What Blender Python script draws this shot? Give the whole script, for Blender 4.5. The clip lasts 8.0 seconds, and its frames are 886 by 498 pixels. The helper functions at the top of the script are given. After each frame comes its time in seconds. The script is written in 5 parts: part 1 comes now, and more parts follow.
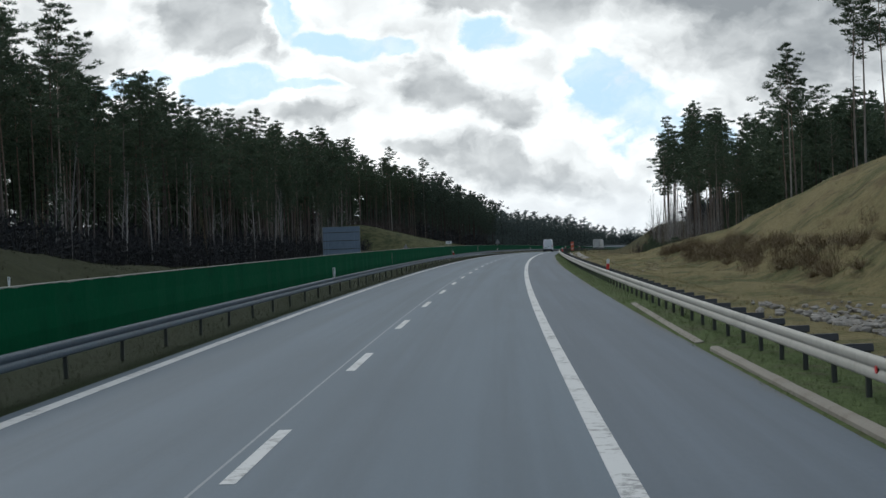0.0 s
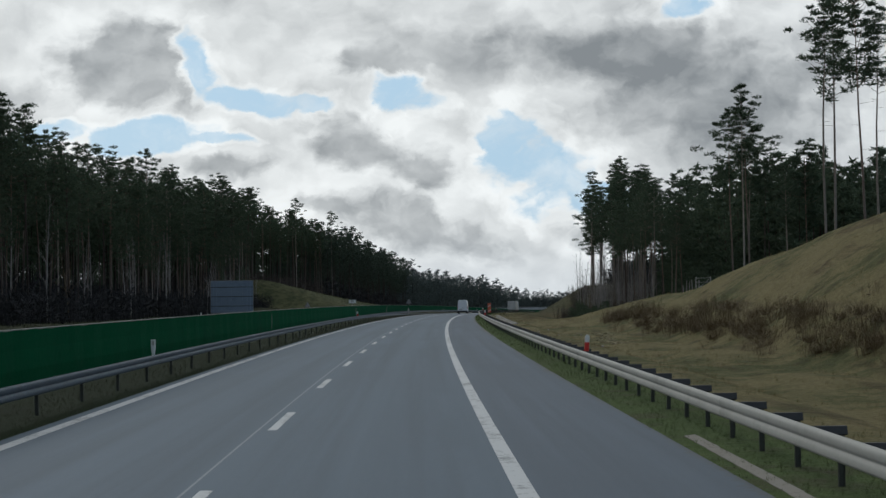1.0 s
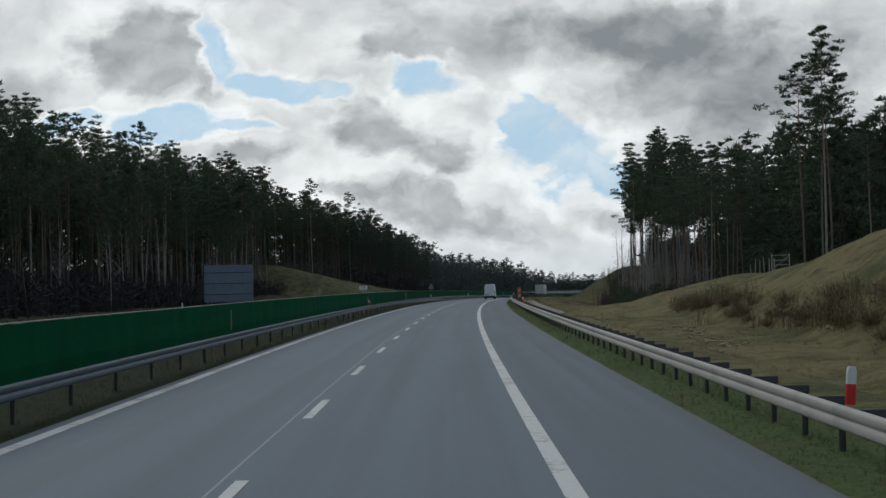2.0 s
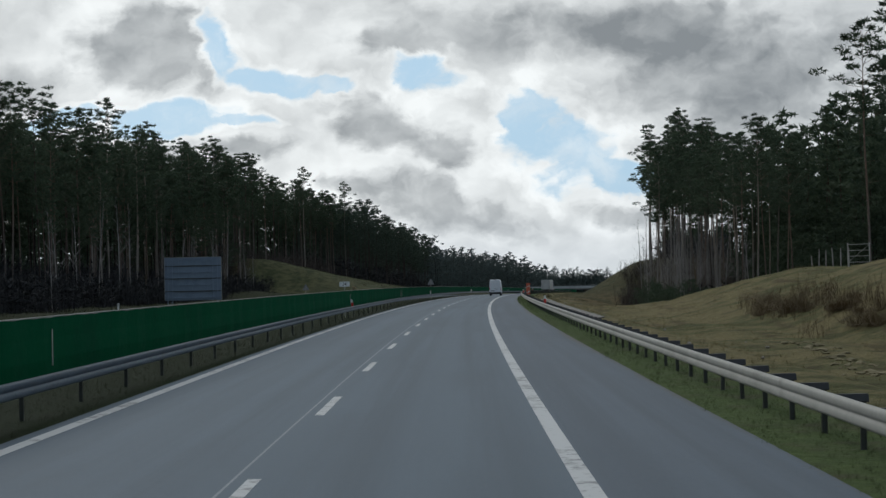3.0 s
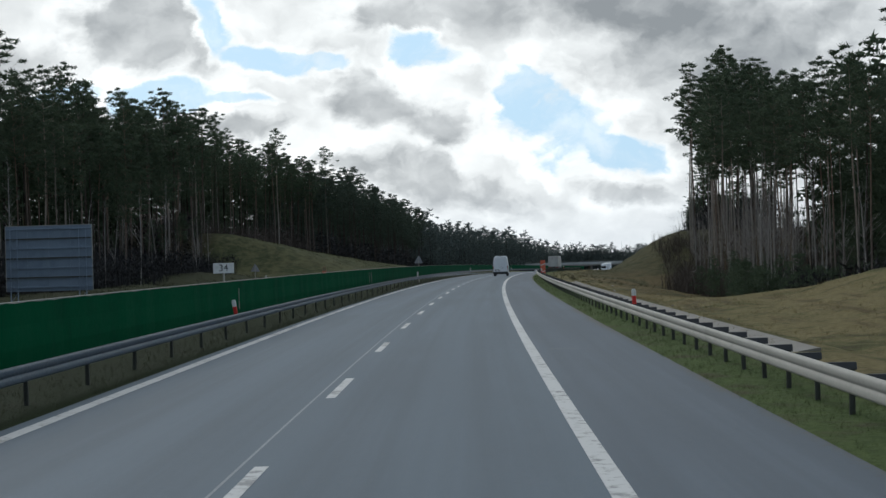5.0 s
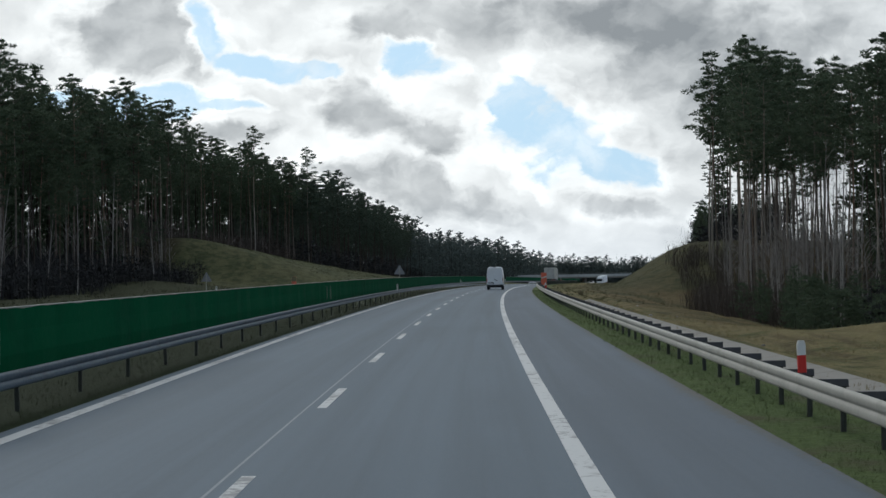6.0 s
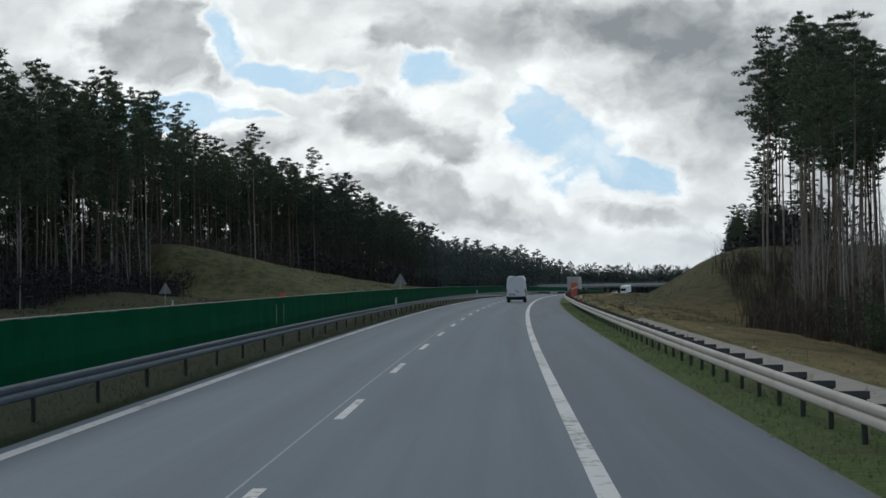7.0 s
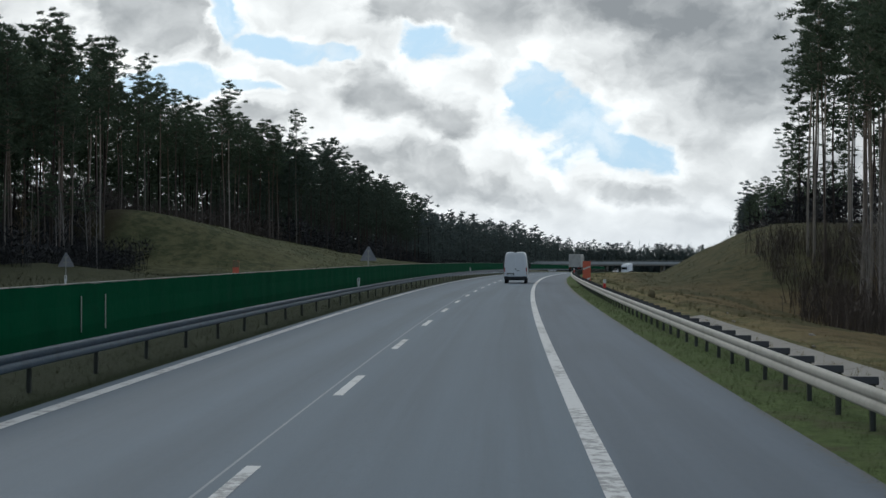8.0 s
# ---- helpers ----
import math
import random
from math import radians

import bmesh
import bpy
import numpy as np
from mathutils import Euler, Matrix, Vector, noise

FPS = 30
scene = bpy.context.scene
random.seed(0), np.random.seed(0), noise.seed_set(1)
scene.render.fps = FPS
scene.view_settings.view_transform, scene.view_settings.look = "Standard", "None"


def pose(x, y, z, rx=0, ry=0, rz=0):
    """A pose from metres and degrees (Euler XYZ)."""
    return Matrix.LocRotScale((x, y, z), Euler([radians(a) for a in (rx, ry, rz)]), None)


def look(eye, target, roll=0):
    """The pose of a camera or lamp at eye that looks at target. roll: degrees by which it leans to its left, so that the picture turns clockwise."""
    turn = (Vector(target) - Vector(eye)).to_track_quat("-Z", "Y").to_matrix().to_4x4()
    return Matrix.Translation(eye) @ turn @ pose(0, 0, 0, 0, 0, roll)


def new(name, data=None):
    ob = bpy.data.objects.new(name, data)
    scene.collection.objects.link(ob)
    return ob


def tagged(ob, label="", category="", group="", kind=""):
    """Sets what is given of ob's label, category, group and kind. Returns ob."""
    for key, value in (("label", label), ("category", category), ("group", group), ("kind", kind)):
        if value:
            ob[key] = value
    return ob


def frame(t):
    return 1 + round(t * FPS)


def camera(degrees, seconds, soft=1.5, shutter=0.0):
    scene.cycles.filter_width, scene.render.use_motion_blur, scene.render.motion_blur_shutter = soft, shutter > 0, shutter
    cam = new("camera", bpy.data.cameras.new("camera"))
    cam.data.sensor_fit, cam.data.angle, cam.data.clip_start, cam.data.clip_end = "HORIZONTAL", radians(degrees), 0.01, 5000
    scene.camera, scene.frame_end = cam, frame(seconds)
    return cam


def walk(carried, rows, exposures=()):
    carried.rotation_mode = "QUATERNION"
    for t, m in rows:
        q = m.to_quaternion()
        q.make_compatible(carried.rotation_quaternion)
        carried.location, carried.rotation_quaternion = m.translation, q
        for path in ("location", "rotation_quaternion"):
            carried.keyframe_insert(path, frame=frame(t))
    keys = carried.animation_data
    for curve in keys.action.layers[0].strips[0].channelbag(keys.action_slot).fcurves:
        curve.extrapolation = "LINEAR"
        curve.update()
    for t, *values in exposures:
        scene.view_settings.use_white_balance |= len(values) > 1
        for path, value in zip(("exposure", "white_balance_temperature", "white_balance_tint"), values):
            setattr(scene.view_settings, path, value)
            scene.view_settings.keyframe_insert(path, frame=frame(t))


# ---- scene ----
# ---- camera and its way ----
cam = camera(32.9, 8.0)
KELVIN, TINT = 5950, 7      # white balance
ROWS = [
    (0.0, -1.125, -14.071, 2.256, 1.947, -0.411, 1.943),
    (0.5, -1.190, -1.960, 2.259, 1.126, 1.094, 1.158),
    (1.0, -1.275, 10.220, 2.258, -1.523, 1.766, 0.643),
    (1.5, -1.250, 22.373, 2.252, -0.713, 1.463, 1.296),
    (3.0, -0.941, 58.814, 2.207, -0.644, 0.993, 1.255),
    (3.5, -0.786, 70.961, 2.183, -0.212, 0.802, 1.470),
    (4.0, -0.550, 83.253, 2.154, -0.332, 0.266, 1.419),
    (4.5, -0.241, 95.436, 2.121, -0.750, 0.084, 1.810),
    (6.0, 0.909, 131.576, 1.997, -1.104, 0.481, 0.855),
    (6.5, 1.418, 143.604, 1.947, -1.529, 0.984, 0.667),
    (7.0, 1.924, 155.774, 1.892, -0.411, 0.839, 0.861),
    (7.5, 2.430, 167.976, 1.832, -0.321, 1.923, -0.233),
    (8.0, 2.960, 180.183, 1.768, -0.541, -0.116, -0.138),
]
walk(cam, [(t, pose(x, y, z, 90 + pitch, 0, yaw) @ pose(0, 0, 0, 0, 0, -roll)) for t, x, y, z, yaw, pitch, roll in ROWS],
     exposures=[(0.0, 0.20, KELVIN, TINT), (0.5, 0.02, KELVIN, TINT), (1.0, -0.19, KELVIN, TINT), (1.5, -0.21, KELVIN, TINT), (3.0, -0.14, KELVIN, TINT), (3.5, -0.07, KELVIN, TINT), (4.0, 0.07, KELVIN, TINT), (4.5, 0.12, KELVIN, TINT), (6.0, 0.09, KELVIN, TINT), (6.5, 0.04, KELVIN, TINT), (7.5, -0.10, KELVIN, TINT), (8.0, 0.06, KELVIN, TINT)])

# ---- world, sun ----
SUN_AZ, SUN_EL = -34.0, 31.0      # degrees: to the left of the road's way, above the horizon
SKY_LEVEL = 1.0

# openings of blue, heaped grey clouds with clear rims, and soft grey sheets: (across, up, half width, half height, tilt, strength)
BLUE = [(-0.1382, 0.1528, 0.0113, 0.0218, 8, 1.00), (-0.1051, 0.1325, 0.0301, 0.0083, -8, 1.00), (-0.0674, 0.1287, 0.0181, 0.0049, 0, 1.00),
        (-0.1616, 0.1069, 0.0282, 0.0098, 12, 1.00), (-0.1258, 0.1046, 0.0226, 0.0041, -8, 0.80), (0.0022, 0.1325, 0.0234, 0.0098, -10, 1.00),
        (0.0644, 0.1038, 0.0158, 0.0173, -10, 1.00), (0.0926, 0.0805, 0.0331, 0.0218, -28, 1.00), (0.1284, 0.0617, 0.0331, 0.0128, -8, 1.00),
        (0.1887, 0.1924, 0.0226, 0.0113, 0, 0.80), (-0.2407, 0.1076, 0.0264, 0.0075, 5, 0.90)]
HEAPS = [(-0.1823, 0.1547, 0.0490, 0.0320, 0, 1.00), (-0.0279, 0.1008, 0.0422, 0.0181, -12, 1.00), (0.0117, 0.0843, 0.0264, 0.0136, -24, 1.00),
        (0.0060, 0.0466, 0.0565, 0.0173, -14, 0.95), (-0.0448, 0.0568, 0.0320, 0.0090, -6, 0.85), (-0.1221, 0.0850, 0.0264, 0.0098, 0, 0.85),
        (-0.1616, 0.1174, 0.0188, 0.0083, 0, 0.80), (0.1435, 0.0323, 0.0452, 0.0083, -8, 0.70), (-0.0147, 0.1528, 0.0414, 0.0128, 0, 0.85)]
GREY = [(0.0267, 0.1611, 0.0640, 0.0151, -4, 0.80), (0.1473, 0.1641, 0.0791, 0.0226, -4, 1.00), (0.2226, 0.1264, 0.0753, 0.0358, 0, 0.90),
        (0.1623, 0.1219, 0.0414, 0.0128, -8, 0.55), (0.1812, 0.0195, 0.0282, 0.0053, -4, 0.60), (-0.2708, 0.1321, 0.0490, 0.0151, 0, 0.70),
        (0.2715, 0.0511, 0.0452, 0.0226, 0, 0.50), (0.0644, 0.0398, 0.0301, 0.0151, 0, 0.30), (0.1849, 0.0888, 0.0452, 0.0151, 0, 0.30)]


class Graph:
    """Short hand for node trees."""

    def __init__(self, tree):
        self.tree = tree
        tree.nodes.clear()

    def node(self, kind, **values):
        n = self.tree.nodes.new(kind)
        for key, value in values.items():
            setattr(n, key, value)
        return n

    def put(self, socket, value):
        if isinstance(value, bpy.types.NodeSocket):
            self.tree.links.new(value, socket)
        elif value is not None:
            socket.default_value = value

    def math(self, op, a, b=None, c=None, clamp=False):
        n = self.node("ShaderNodeMath", operation=op, use_clamp=clamp)
        for s, v in zip(n.inputs, (a, b, c)):
            self.put(s, v)
        return n.outputs[0]

    def noise(self, scale, detail=3.0, vector=None, rough=0.55, distort=0.0):
        n = self.node("ShaderNodeTexNoise")
        n.inputs["Scale"].default_value = scale
        n.inputs["Detail"].default_value = detail
        n.inputs["Roughness"].default_value = rough
        n.inputs["Distortion"].default_value = distort
        self.put(n.inputs["Vector"], vector)
        return n

    def ramp(self, value, lo, hi, a=0.0, b=1.0, smooth=True):
        n = self.node("ShaderNodeMapRange", interpolation_type="SMOOTHSTEP" if smooth else "LINEAR")
        for s, v in zip(n.inputs, (value, lo, hi, a, b)):
            self.put(s, v)
        return n.outputs[0]

    def mix(self, fac, a, b):
        n = self.node("ShaderNodeMix", data_type="RGBA")
        self.put(n.inputs[0], fac)
        self.put(n.inputs[6], (*a, 1) if isinstance(a, tuple) and len(a) == 3 else a)
        self.put(n.inputs[7], (*b, 1) if isinstance(b, tuple) and len(b) == 3 else b)
        return n.outputs[2]

    def vec(self, op, a, b=None):
        n = self.node("ShaderNodeVectorMath", operation=op)
        self.put(n.inputs[0], a)
        self.put(n.inputs[1], b)
        return n


def build_sky():
    world = bpy.data.worlds.new("overcast_sky")
    scene.world = world
    world.use_nodes = True
    g = Graph(world.node_tree)
    out = g.node("ShaderNodeOutputWorld")
    back = g.node("ShaderNodeBackground")
    g.tree.links.new(back.outputs[0], out.inputs[0])
    sky = g.node("ShaderNodeTexSky", sky_type="NISHITA", sun_disc=False, sun_elevation=radians(SUN_EL),
                 sun_rotation=radians(SUN_AZ), air_density=1.0, dust_density=2.0)
    way = g.node("ShaderNodeTexCoord").outputs["Generated"]
    xyz = g.node("ShaderNodeSeparateXYZ")
    g.put(xyz.inputs[0], way)
    deep = g.math("MAXIMUM", xyz.outputs[1], 0.15)
    u, v = g.math("DIVIDE", xyz.outputs[0], deep), g.math("DIVIDE", xyz.outputs[2], deep)
    flat = g.node("ShaderNodeCombineXYZ")
    g.put(flat.inputs[0], u)
    g.put(flat.inputs[1], v)
    # puffy cloud edges: slow noise bends the pattern, round cells at two sizes swell its rims
    stretch = g.vec("MULTIPLY", flat.outputs[0], (1.0, 1.25, 1.0)).outputs[0]

    def wobble(scale, detail, size, rough=0.55):
        n = g.noise(scale, detail, stretch, rough)
        return g.vec("MULTIPLY", g.vec("SUBTRACT", n.outputs["Color"], (0.5, 0.5, 0.5)).outputs[0], (size, size * 0.7, 0)).outputs[0]

    push = g.vec("ADD", wobble(12, 3, 0.044), wobble(48, 6, 0.017, 0.66)).outputs[0]
    place = g.vec("ADD", flat.outputs[0], push).outputs[0]

    def billow(scale):
        n = g.node("ShaderNodeTexVoronoi", feature="SMOOTH_F1", normalize=True)
        g.put(n.inputs["Vector"], g.vec("ADD", stretch, g.vec("MULTIPLY", push, (0.8, 0.8, 0)).outputs[0]).outputs[0])
        for key, value in (("Scale", scale), ("Detail", 3.0), ("Roughness", 0.55), ("Smoothness", 0.45)):
            n.inputs[key].default_value = value
        return g.ramp(n.outputs["Distance"], 0.08, 0.55, smooth=False)

    puff, small = billow(26.0), billow(64.0)

    def heap(shift):
        """Height of the heaped cloud, looked up a little aside for its relief."""
        p = g.vec("ADD", place, shift).outputs[0]
        return g.noise(13, 6, g.vec("MULTIPLY", p, (1.0, 1.3, 1.0)).outputs[0], 0.50).outputs["Fac"]

    curl = heap((0, 0, 0))
    relief = g.math("MULTIPLY", g.math("SUBTRACT", curl, heap((-0.006, 0.012, 0))), 1.9)
    lump = g.math("ADD", g.math("MULTIPLY", g.math("SUBTRACT", puff, 0.45), 0.9), g.math("MULTIPLY", g.math("SUBTRACT", small, 0.45), 0.45))
    lump = g.math("ADD", lump, g.math("MULTIPLY", g.math("SUBTRACT", curl, 0.5), 2.6))

    def reach(row):
        cx, cy, rx, ry, tilt = row[:5]
        m = g.node("ShaderNodeMapping", vector_type="TEXTURE")
        g.put(m.inputs[0], place)
        m.inputs[1].default_value, m.inputs[2].default_value, m.inputs[3].default_value = (cx, cy, 0), (0, 0, radians(tilt)), (rx, ry, 1)
        return g.vec("LENGTH", m.outputs[0]).outputs["Value"]

    gap = None
    for row in BLUE:
        d = g.math("ADD", reach(row), 1.0 - row[5])
        gap = d if gap is None else g.math("SMOOTH_MIN", gap, d, 0.25)
    gap = g.math("SUBTRACT", gap, lump)
    mass = None
    for row in HEAPS:
        d = g.math("ADD", reach(row), 1.0 - row[5])
        mass = d if mass is None else g.math("SMOOTH_MIN", mass, d, 0.35)
    mass = g.math("ADD", mass, g.math("MULTIPLY", lump, 0.8))
    shade = None
    for row in GREY:
        d = g.ramp(g.math("ADD", reach(row), g.math("MULTIPLY", lump, 0.5)), 1.6, 0.2, 0.0, row[5])
        shade = d if shade is None else g.math("SUBTRACT", g.math("ADD", shade, d), g.math("MULTIPLY", shade, d))

    ahead = g.ramp(xyz.outputs[1], 0.5, 0.8)
    around = g.noise(2.6, 7, way, 0.6)
    all_blue = g.ramp(around.outputs["Fac"], 0.60, 0.68)
    all_grey = g.ramp(g.noise(2.1, 6, g.vec("ADD", way, (3.1, 1.7, 0.4)).outputs[0], 0.55).outputs["Fac"], 0.42, 0.62)

    def choose(a, b):
        return g.math("ADD", g.math("MULTIPLY", a, g.math("SUBTRACT", 1.0, ahead)), g.math("MULTIPLY", b, ahead))

    blue = choose(all_blue, g.ramp(gap, 1.28, 0.84))
    # sunlit rims: white beside the openings and round the heaps, duller between
    rim = g.math("MAXIMUM", g.math("MULTIPLY", g.ramp(gap, 2.1, 1.2), 0.8), g.math("MULTIPLY", g.ramp(mass, 2.1, 1.1), 0.6))
    body = g.math("MULTIPLY", g.ramp(mass, 1.30, 0.55), g.ramp(gap, 1.15, 1.7))
    soft = g.math("MULTIPLY", shade, g.math("SUBTRACT", 1.0, g.math("MULTIPLY", rim, 0.45)))
    grey = g.math("ADD", g.math("MULTIPLY", body, 0.52), g.math("MULTIPLY", soft, 0.62))
    grey = g.math("SUBTRACT", grey, g.math("MULTIPLY", body, g.math("MULTIPLY", soft, 0.6)))
    grey = choose(all_grey, grey)
    dull = g.math("MULTIPLY", g.math("SUBTRACT", 1.0, rim), 0.25)
    grey = g.math("ADD", g.math("ADD", grey, dull), g.math("MULTIPLY", g.math("SUBTRACT", 1.0, small), 0.10))
    grey = g.math("SUBTRACT", grey, g.math("MULTIPLY", relief, 0.85), clamp=True)
    cloud = g.mix(grey, (1.04, 1.005, 0.94), (0.290, 0.296, 0.295))
    cloud = g.mix(g.math("MULTIPLY", rim, g.math("SUBTRACT", 1.0, grey)), cloud, g.vec("MULTIPLY", cloud, (1.08, 1.08, 1.08)).outputs[0])
    veil = g.ramp(g.noise(20, 6, place, 0.6).outputs["Fac"], 0.44, 0.70)
    blue = g.math("MULTIPLY", blue, g.math("SUBTRACT", 1.0, g.math("MULTIPLY", veil, 0.45)))
    clear = g.vec("ADD", g.vec("MULTIPLY", sky.outputs[0], (0.010, 0.010, 0.010)).outputs[0], (0.475, 0.635, 0.755)).outputs[0]
    air = g.mix(blue, cloud, clear)
    # clouds away from the sun are dimmer and colder
    a, e = radians(SUN_AZ), radians(SUN_EL)
    toward = g.vec("DOT_PRODUCT", way, (math.sin(a) * math.cos(e), math.cos(a) * math.cos(e), math.sin(e))).outputs["Value"]
    air = g.mix(g.ramp(toward, 0.82, -0.45), air, g.vec("MULTIPLY", air, (0.52, 0.62, 0.76)).outputs[0])
    # paler air near the horizon
    haze = g.ramp(v, 0.05, 0.0, 0.0, 0.35)
    air = g.mix(haze, air, (0.72, 0.74, 0.76))
    g.put(back.inputs[0], air)
    back.inputs[1].default_value = SKY_LEVEL


build_sky()
lamp = bpy.data.lights.new("sun", "SUN")
lamp.energy, lamp.angle, lamp.color = 0.8, radians(14), (1.0, 0.97, 0.93)
sun = new("sun", lamp)
a, e = radians(SUN_AZ), radians(SUN_EL)
sun.matrix_world = look((0, 0, 60), (-math.sin(a) * math.cos(e) * 10, -math.cos(a) * math.cos(e) * 10, 60 - math.sin(e) * 10))


# ---- the road's line: everything lies by (offset to the right of the edge line, way along) ----
def road_x(y):
    y = np.asarray(y, float)
    n = np.clip(y, 0, 420)
    f = 1.38983e-4 * n**2 - 1.22705e-7 * n**3 + 2.75941e-10 * n**4
    s420 = 2 * 1.38983e-4 * 420 - 3 * 1.22705e-7 * 420**2 + 4 * 2.75941e-10 * 420**3
    m = np.maximum(y - 420, 0)
    return f + s420 * m + 0.5 * 5.2e-4 * m**2


def road_slope(y):
    return (road_x(np.asarray(y) + 0.5) - road_x(np.asarray(y) - 0.5))


def road_z(y):
    y = np.maximum(np.asarray(y, float), 0)
    return np.where(y < 1000, -1.514e-5 * y**2, -15.14 - 0.0303 * (y - 1000) + 0.0)


def at(o, y, z=0.0):
    """World place of an offset from the edge line, at a way along the road, z above the road."""
    s = road_slope(y)
    c = 1 / np.sqrt(1 + s * s)
    return np.stack(np.broadcast_arrays(road_x(y) + o * c, y - o * s * c, road_z(y) + z), -1)


def heading(y):
    return -math.degrees(math.atan(float(road_slope(y))))


def stand(o, y, z=0.0, turn=0.0, lean=0.0):
    """A pose on the road's frame: x to the right of the way, y along it."""
    x, yy, zz = at(o, y, z)
    fall = math.degrees(math.atan(float(road_z(y + 2.0) - road_z(y)) / 2.0))
    return pose(x, yy, zz, fall, lean, heading(y) + turn)


RIGHT_CREST = ((-200, 60, 96, 117, 135, 150, 163, 176, 183, 189, 195, 210, 290, 302, 318, 335, 350, 400, 476, 560, 700, 900),
               (9, 8, 6.7, 5.3, 3.7, 2.8, 2.5, 2.6, 2.5, 0.7, -1.3, -2.5, -2.5, -1.2, 2.5, 5.6, 6.2, 5.6, 4.5, 3.0, 1.0, 0.0))
RIGHT_TOE = ((0, 115, 157, 170, 185, 200, 280, 330, 380, 500), (12.5, 12.5, 10.2, 11.6, 13.0, 7.6, 9.0, 12.5, 14.5, 16.0))
LEFT_CREST = ((-200, 50, 71, 87, 111, 130, 700), (5, 4, 3.2, 2.1, 0.9, 0.3, 0.3))
HILL_CREST = ((360, 370, 381, 400, 440, 482, 541, 650, 800), (0.3, 2.0, 9.0, 8.4, 6.7, 4.95, 2.9, 1.5, 0.5))


def ease(t):
    t = np.clip(t, 0, 1)
    return t * t * (3 - 2 * t)


def lumps(x, y):
    """Gentle unevenness of the ground."""
    return (np.sin(x * 0.31 + 1.3 * np.sin(y * 0.11)) * np.sin(y * 0.23 + 0.8 * np.sin(x * 0.17)) * 0.5
            + np.sin(x * 0.93 + y * 0.41) * np.sin(y * 0.77 - x * 0.35) * 0.28 + np.sin(x * 2.1 - y * 1.3) * np.sin(y * 1.9 + x * 1.1) * 0.12)


def terrain(o, y):
    """Height of the open ground over the road."""
    o, y = np.broadcast_arrays(np.asarray(o, float), np.asarray(y, float))
    right = np.interp(y, *RIGHT_CREST)
    toe = np.interp(y, *RIGHT_TOE)
    t = (o - toe) / np.where(y < 260, 26.0 - toe, 13.0)
    up = -0.25 + (right + 0.25) * (0.45 * ease(t) + 0.55 * np.sin(np.clip(t, 0, 1) * math.pi / 2))
    dip = -0.25 * ease((o - 6.4) / 1.5) - 0.15 * np.exp(-((o - 8.3) / 1.0) ** 2)
    zr = np.where(o > toe, up, np.minimum(dip, 0))
    left = np.interp(y, *LEFT_CREST)
    t = (-o - 25.0) / 9.0
    zl = -0.1 + (left + 0.1) * ease(t)
    t = np.clip((-o - 25.5) / 32.0, 0, 1)
    zl = np.maximum(zl, np.interp(y, *HILL_CREST) * (0.35 * ease(t) + 0.65 * t))
    zl = zl + 1.3 * np.exp(-((o + 42) / 8.0) ** 2 - ((y - 300) / 14.0) ** 2)
    z = np.where(o > 2.7, zr, np.where(o < -24.0, zl, -0.03))
    rough = np.clip((np.abs(o + 6) - 12.3) / 3, 0, 1)
    return z + rough * (0.30 * lumps(o, y) + 0.16 * lumps(o * 2.3 + 5, y * 1.1)) * (0.6 + 0.4 * np.clip(np.abs(z), 0, 1))


